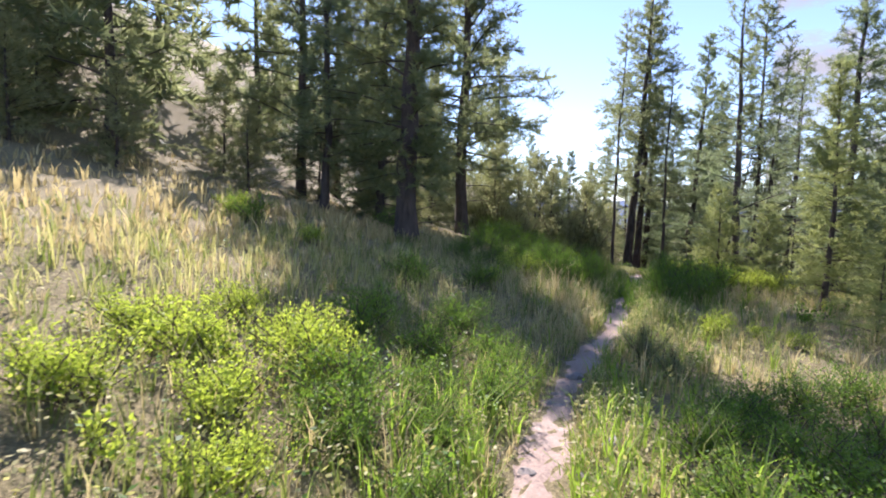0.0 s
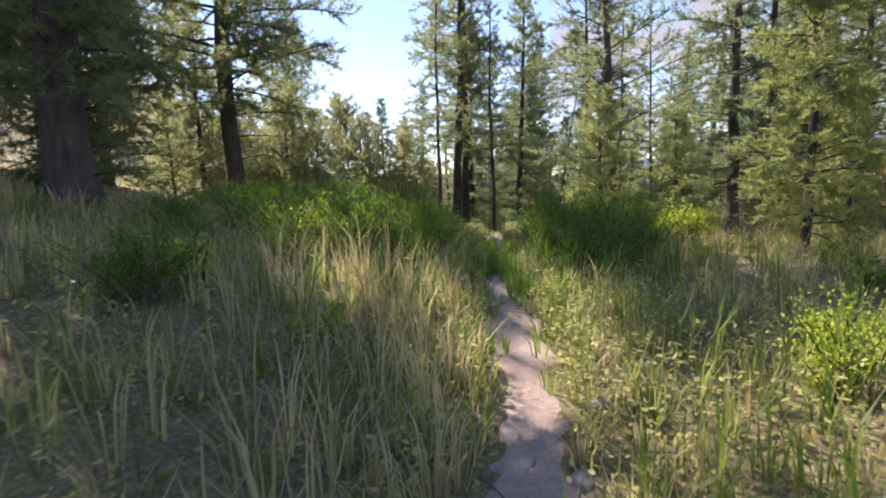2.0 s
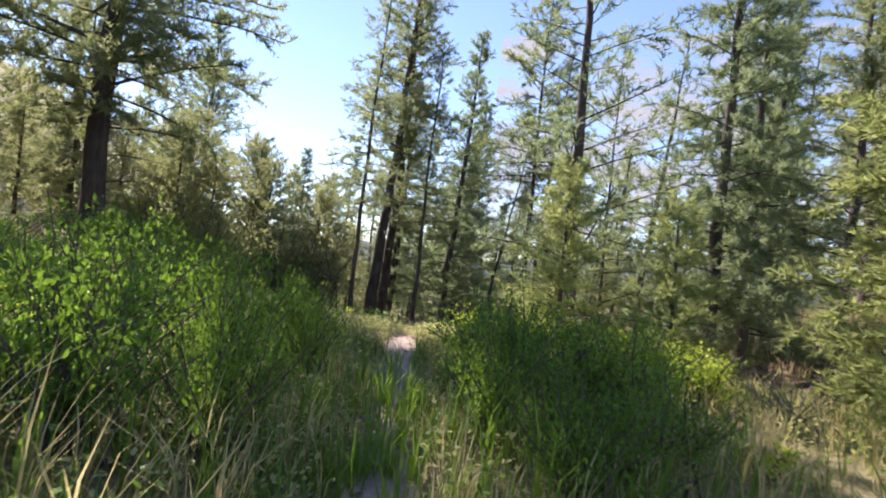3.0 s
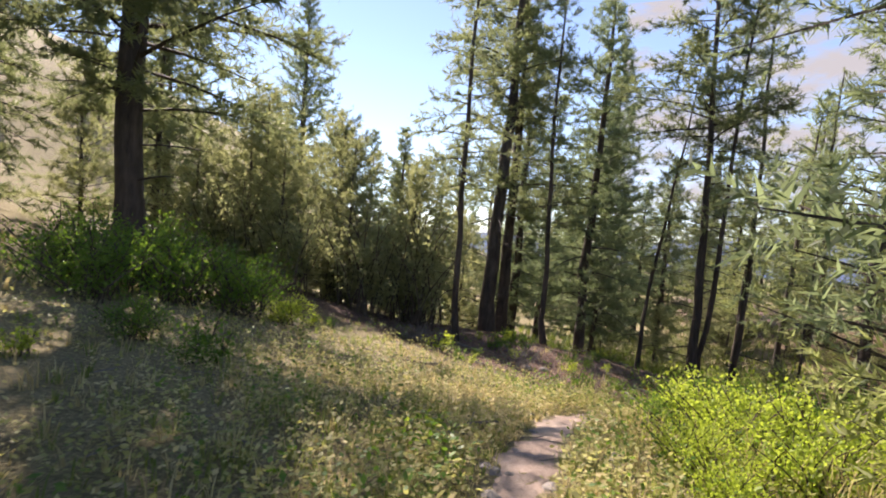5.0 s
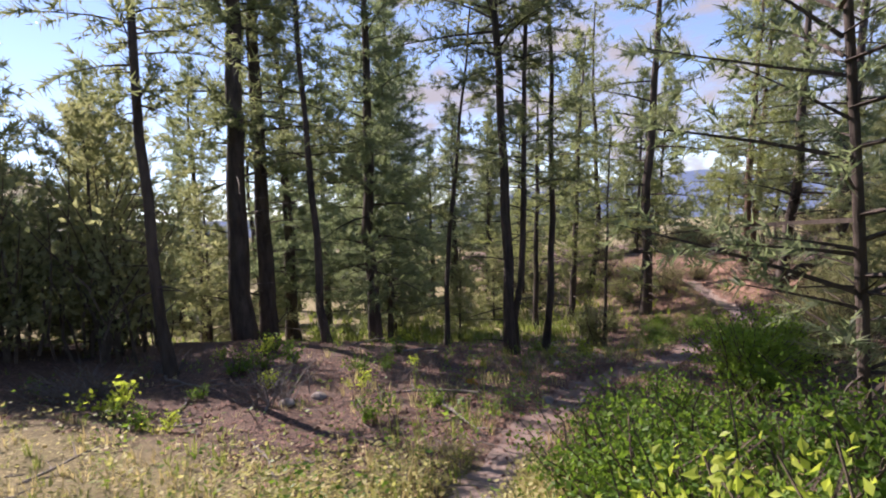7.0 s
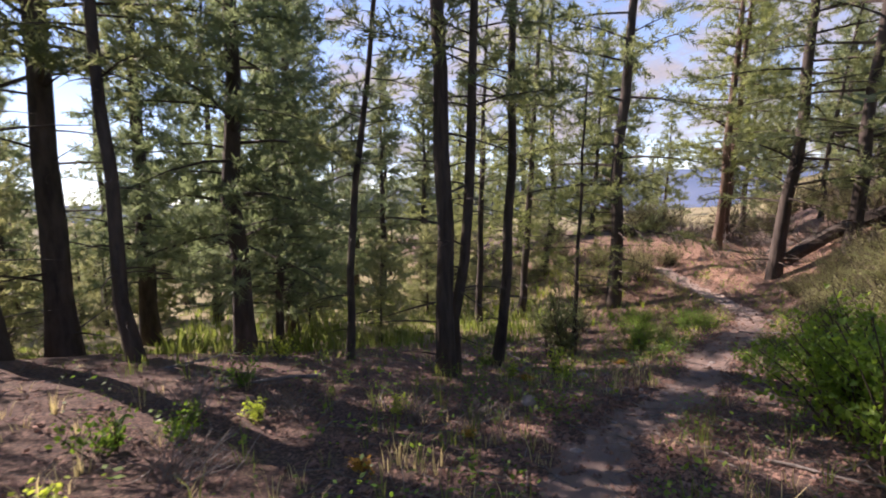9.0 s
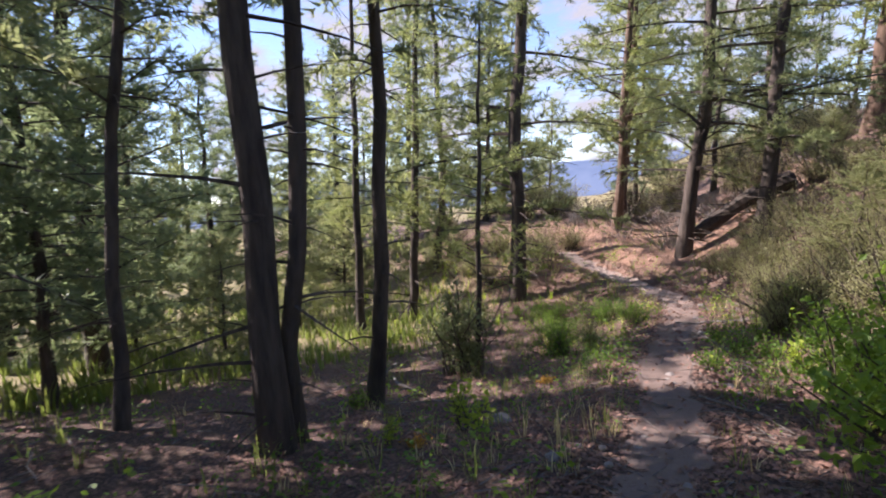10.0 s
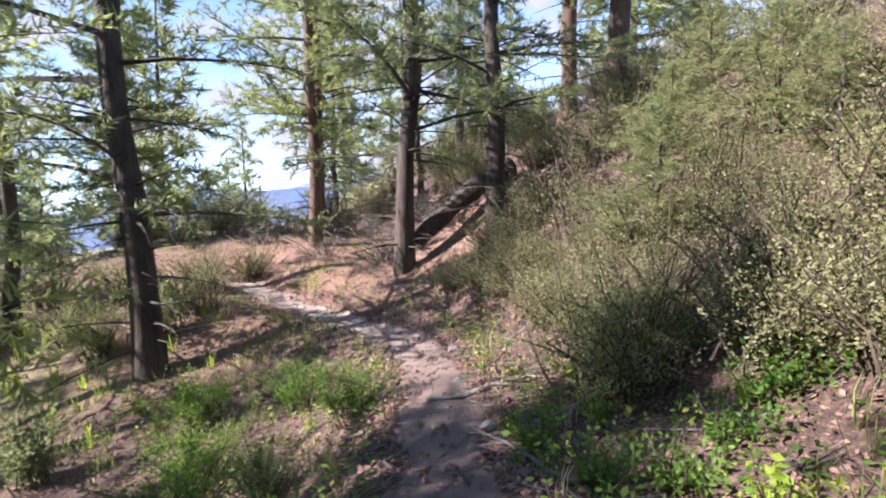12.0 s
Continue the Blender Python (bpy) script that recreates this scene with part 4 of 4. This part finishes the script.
blades("straw_tuft", 47, 6500, 0.2, 2.2, 0.55, 0.004, lambda x, y, d: (d > 0.25) * np.exp(-(((x + 0.9) / 0.8) ** 2 + ((y - 9.0) / 1.7) ** 2)) * 1.3, M_DRY, "tall blond straw beside the trail")
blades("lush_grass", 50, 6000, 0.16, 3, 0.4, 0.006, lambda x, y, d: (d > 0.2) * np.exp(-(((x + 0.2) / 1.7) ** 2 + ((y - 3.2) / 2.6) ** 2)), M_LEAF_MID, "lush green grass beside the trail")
# shade between the bushes is put into this grass by its darker green
blades("shade_grass", 56, 9000, 0.08, 3, 0.5, 0.006, lambda x, y, d: (d > 0.1) * np.exp(-((x / 2.2) ** 2 + ((y - 10.6) / 1.7) ** 2)), M_LEAF, "tall dark green grass between the bushes, shade put into its colour")
blades("green_grass", 42, 17000, 0.16, 9, 0.34, 0.005, lambda x, y, d: (d > 0.2) * meadow(x, y) * (0.25 + 0.75 * patchy(x, y, 0.7, 1.0)) * (1 - 0.55 * (x > 0.9) * (y < 12)), M_GRASS, "tall green grass on the meadow")
blades("far_grass", 43, 7000, 6, 24, 0.42, 0.014, lambda x, y, d: (d > 5) * np.where(y < 20, 1, 0.0), M_DRY, "dry grass further off among the trees", 5, 0.2)
blades("valley_grass", 46, 15000, 4, 20, 0.45, 0.012, lambda x, y, d: (d > 4) * np.where((y > 29.8) & (x < 14), 1, 0.0), M_GRASS, "sunlit green grass beyond the trees", 5, 0.2)
blades("wood_grass", 44, 5200, 0.3, 9, 0.26, 0.004, lambda x, y, d: (d > 0.34) * forest_floor(x, y) * (0.1 + patchy(x, y, 1.1, 2.0) ** 2), M_GRASS, "thin grass on the forest floor", 6)
blades("wood_straw", 45, 4200, 0.3, 8, 0.2, 0.004, lambda x, y, d: (d > 0.34) * forest_floor(x, y) * patchy(x, y, 1.3, 5.0) ** 2, M_DRY, "dry straw tufts on the forest floor", 6)

# bright leaf colour stands in for sunlight on this patch
blades("sunlit_grass", 49, 9000, 0.8, 8, 0.42, 0.007, lambda x, y, d: (d > 0.8) * np.exp(-(((x - 11.6) / 1.8) ** 2 + ((y - 33.8) / 2.4) ** 2)) * 1.3, M_LEAF_SUN, "yellow-green grass behind the pines, sunlight put into its colour", 7)
blades("slope_grass", 60, 12000, 2.0, 10, 0.36, 0.007, lambda x, y, d: (d > 1.6) * np.exp(-(((x + 5.0) / 3.0) ** 2 + ((y - 6.0) / 3.6) ** 2)), M_HERB, "yellow-green grass on the sunny slope", 6, 0.12)
blades("edge_straw", 59, 5200, 0.2, 4, 0.24, 0.004, lambda x, y, d: (d > 0.3) * np.exp(-(((x - 0.9) / 2.6) ** 2 + ((y - 22.0) / 1.7) ** 2)) * (0.2 + 0.8 * patchy(x, y, 1.7, 3.0)), M_DRY, "dry straw tufts at the edge of the wood", 7)
blades("bank_grass", 48, 5000, 0.3, 6, 0.3, 0.004, lambda x, y, d: (d > 0.45) * np.exp(-(((x - 11.2) / 2.2) ** 2 + ((y - 28.6) / 1.6) ** 2)) * 1.2, M_GRASS, "yellow-green grass below the pines", 7)


def herbs(name, seed, count, hi, leaf, tall, keep, material, label, per=9, flat=0.35):
    rng = np.random.default_rng(seed)
    x, y, d = scatter(rng, count, 0.2, hi)
    ok = rng.uniform(0, 1, count) < keep(x, y, d)
    x, y = np.repeat(x[ok], per), np.repeat(y[ok], per)
    n = len(x)
    a, r = rng.uniform(0, 6.283, n), rng.uniform(0, 0.11, n)
    x, y = x + np.cos(a) * r, y + np.sin(a) * r
    p = np.stack([x, y, ground(x, y) + tall * rng.uniform(0.02, 1, n) ** 1.2], 1)
    dv = rng.normal(0, 1, (n, 3)) * [1, 1, flat] + [0, 0, 0.15]
    dv /= np.linalg.norm(dv, axis=1)[:, None]
    w = np.cross(dv, rng.normal(0, 0.5, (n, 3)) + [0, 0, 1])
    w /= np.linalg.norm(w, axis=1)[:, None]
    ln = leaf * rng.uniform(0.5, 1.4, n)
    mid = p + dv * (ln * 0.5)[:, None]
    w *= (ln * 0.27)[:, None]
    v = np.stack([p, mid + w, p + dv * ln[:, None], mid - w], 1).reshape(-1, 3)
    me = mesh_of(name, v, np.arange(4 * n).reshape(-1, 4), material)
    return tagged(piece(name, me), label, "undergrowth", kind="stuff")


herbs("meadow_herbs", 51, 24000, 7, 0.034, 0.22, lambda x, y, d: (d > 0.21) * meadow(x, y) * (0.15 + patchy(x, y, 1.0, 4.0)), M_HERB, "low yellowish herbs among the grass", 14)
herbs("straw_herbs", 57, 14000, 4.5, 0.036, 0.16, lambda x, y, d: (d > 0.24) * meadow(x, y) * np.exp(-(((x + 0.9) / 2.6) ** 2 + ((y - 17.4) / 2.6) ** 2)), M_DRY, "dense pale dry herbs on the sunny meadow", 12)
herbs("bank_foot_herbs", 58, 9000, 4, 0.042, 0.17, lambda x, y, d: (d > 0.4) * np.exp(-(((x - 10.4) / 1.6) ** 2 + ((y - 23.9) / 1.4) ** 2)), M_LEAF, "dark green undergrowth at the foot of the bank", 10)
herbs("green_herbs", 52, 9000, 7, 0.036, 0.3, lambda x, y, d: (d > 0.28) * patchy(x, y, 1.2, 7.0) ** 1.5 * (0.75 + 0.25 * meadow(x, y)), M_LEAF, "small green leafy herbs", 14)
herbs("wood_herbs", 55, 3600, 6, 0.055, 0.14, lambda x, y, d: (d > 0.42) * forest_floor(x, y) * patchy(x, y, 1.9, 6.0) ** 2, M_LEAF_MID, "small green plants on the forest floor")
herbs("bank_herbs", 54, 5000, 5, 0.045, 0.16, lambda x, y, d: (d > 0.4) * np.exp(-(((x - 11.0) / 2.2) ** 2 + ((y - 27.0) / 2.6) ** 2)) * patchy(x, y, 1.6, 2.0), M_LEAF_SUN, "small green herbs on the forest floor")
herbs("leaf_litter", 53, 20000, 7, 0.04, 0.018, lambda x, y, d: forest_floor(x, y) * (0.25 + 0.75 * (d > 0.28)), M_LITTER, "fallen brown leaves, bark chips and needles", 9, 0.1)


def twigs(name, seed, count):
    rng = np.random.default_rng(seed)
    x, y, d = scatter(rng, count, 0.2, 6)
    ok = rng.uniform(0, 1, count) < (0.25 + 0.75 * forest_floor(x, y)) * (0.3 + 0.7 * (d > 0.3))
    x, y = x[ok], y[ok]
    n = len(x)
    a, ln = rng.uniform(0, 6.283, n), rng.uniform(0.06, 0.35, n)
    x2, y2 = x + np.cos(a) * ln, y + np.sin(a) * ln
    w = rng.uniform(0.002, 0.006, n)
    p, q = np.stack([x, y, ground(x, y) + 0.012], 1), np.stack([x2, y2, ground(x2, y2) + rng.uniform(0.01, 0.06, n)], 1)
    o = np.stack([-np.sin(a) * w, np.cos(a) * w, 0 * w], 1)
    up = np.stack([0 * w, 0 * w, w * 1.6], 1)
    v = np.stack([p - o, p + o, p + up, q - o * 0.5, q + o * 0.5, q + up * 0.5], 1).reshape(-1, 3)
    k = np.arange(n)[:, None] * 6
    me = mesh_of(name, v, [np.concatenate([k + [0, 2, 5, 3], k + [1, 4, 5, 2], k + [0, 3, 4, 1]])], M_DEAD)
    return tagged(piece(name, me), "broken grey twigs strewn on the forest floor", "twigs", kind="stuff")


twigs("twig_litter", 61, 8000)


def clods(name, seed, count):
    """Lumps of soil, bark and cones, half sunk in the forest floor."""
    rng = np.random.default_rng(seed)
    x, y, d = scatter(rng, count, 0.05, 5)
    ok = rng.uniform(0, 1, count) < forest_floor(x, y) * np.where(d < 0.3, 0.35, 1.0)
    x, y = x[ok], y[ok]
    n = len(x)
    r = 0.008 + 0.026 * rng.uniform(0, 1, n) ** 2.5
    eight = np.array([[1, 0, 0], [0, 1, 0], [-1, 0, 0], [0, -1, 0], [0, 0, 0.75], [0, 0, -0.4]], float)
    shape = eight[None] * (1 + 0.4 * rng.standard_normal((n, 6, 1)).clip(-1.5, 1.5)) * r[:, None, None]
    a = rng.uniform(0, 6.283, n)[:, None]
    vx, vy = shape[..., 0] * np.cos(a) - shape[..., 1] * np.sin(a), shape[..., 0] * np.sin(a) + shape[..., 1] * np.cos(a)
    v = np.stack([vx + x[:, None], vy + y[:, None], shape[..., 2] + (ground(x, y) + 0.3 * r + 0.01)[:, None]], -1).reshape(-1, 3)
    k = np.arange(n)[:, None] * 6
    tri = np.concatenate([k + t for t in ([0, 1, 4], [1, 2, 4], [2, 3, 4], [3, 0, 4], [1, 0, 5], [2, 1, 5], [3, 2, 5], [0, 3, 5])])
    return tagged(piece(name, mesh_of(name, v, tri, M_LITTER)), "brown lumps of soil, bark and cones strewn about", "soil lumps", kind="stuff")


clods("soil_lumps", 62, 9000)


# ---- loose things ----
def stick(rng, length, thick):
    s = Soup()
    t = np.linspace(0, 1, 6)
    pts = np.stack([length * (t - 0.5), np.cumsum(rng.normal(0, 0.03, 6)) * length, 0.02 + np.abs(rng.normal(0, 0.012, 6))], 1)
    s.tube(pts, thick * (1 - 0.6 * t), 6, 0.08, rng)
    for _ in range(3):
        i = rng.integers(1, 5)
        e = pts[i] + np.array([rng.uniform(0.1, 0.3), rng.choice([-1, 1]) * rng.uniform(0.1, 0.25), rng.uniform(0.0, 0.1)]) * length
        s.tube(np.stack([pts[i], (pts[i] + e) / 2, e]), [thick * 0.5, thick * 0.35, thick * 0.12], 4)
    return s.mesh("fallen_branch", M_DEAD)


def stone(rng, size):
    bm = bmesh.new()
    bmesh.ops.create_icosphere(bm, subdivisions=2, radius=size)
    off = Vector(rng.uniform(0, 50, 3))
    for v in bm.verts:
        v.co *= 1 + 0.55 * noise.noise(v.co / size * 0.9 + off)
        v.co.z *= 0.6
    me = bpy.data.meshes.new("stone")
    bm.to_mesh(me)
    bm.free()
    me.materials.append(M_STONE)
    return me


rng = np.random.default_rng(91)
sticks = [stick(rng, 0.9, 0.012), stick(rng, 0.6, 0.009), stick(rng, 1.3, 0.02)]
spots = [(-0.15, 15.75, 2, 30), (-0.5, 16.3, 1, 80)]
while len(spots) < 60:
    x, y = rng.uniform(-2, 15), rng.uniform(18.5, 31)
    d = float(trail_near(np.array([x]), np.array([y]))[1][0])
    if 0.35 < d < 4.5:
        spots.append((x, y, int(rng.integers(0, 3)), rng.uniform(0, 360)))
for x, y, k, turn in spots:
    ob = piece("fallen_branch", sticks[k])
    ob.matrix_world = pose(x, y, ground1(x, y) - 0.005, 0, 0, turn)
    tagged(ob, "dead grey branch lying on the ground", "branch", "fallen branches")
stones = [stone(rng, 0.05), stone(rng, 0.03), stone(rng, 0.09)]
for k in range(90):
    i = int(rng.integers(10, len(LINE) - 30))
    off = rng.normal(0, 0.3, 2)
    x, y = LINE[i, 0] + off[0], LINE[i, 1] + off[1]
    ob = piece("stone", stones[int(rng.choice(3, p=[0.4, 0.5, 0.1]))])
    ob.matrix_world = pose(x, y, ground1(x, y) + 0.008, 0, 0, rng.uniform(0, 360))
    tagged(ob, "small grey stone on the trail", "stone", "stones on the trail")
for x, y in ((5.3, 23.9), (6.9, 25.1), (0.9, 21.9), (1.25, 22.2)):
    ob = piece("stone", stones[2])
    ob.matrix_world = pose(x, y, ground1(x, y) + 0.015, 0, 0, x * 50)
    tagged(ob, "pale stone on the forest floor", "stone", "stones on the forest floor")


def leaning_log():
    rng = np.random.default_rng(12)
    s = Soup()
    t = np.linspace(0, 1, 8)
    a, b = np.array([15.7, 28.05, ground1(15.7, 28.05) + 0.35]), np.array([17.2, 26.6, ground1(17.2, 26.6) + 0.25])
    pts = a + (b - a) * t[:, None] + np.stack([0 * t, 0 * t, 0.12 * np.sin(3.1 * t)], 1)
    s.tube(pts, 0.15 + 0.06 * t, 9, 0.1, rng)
    for k in range(10):
        i = int(rng.integers(0, 7))
        e = pts[i] + rng.normal(0, 0.45, 3) + [0, 0, 0.2]
        s.tube(np.stack([pts[i], (pts[i] + e) / 2 + rng.normal(0, 0.05, 3), e]), [0.018, 0.012, 0.004], 4)
    tagged(piece("fallen_log", s.mesh("fallen_log", M_BARK)), "dark fallen log with broken branches on the red bank", "log")


leaning_log()
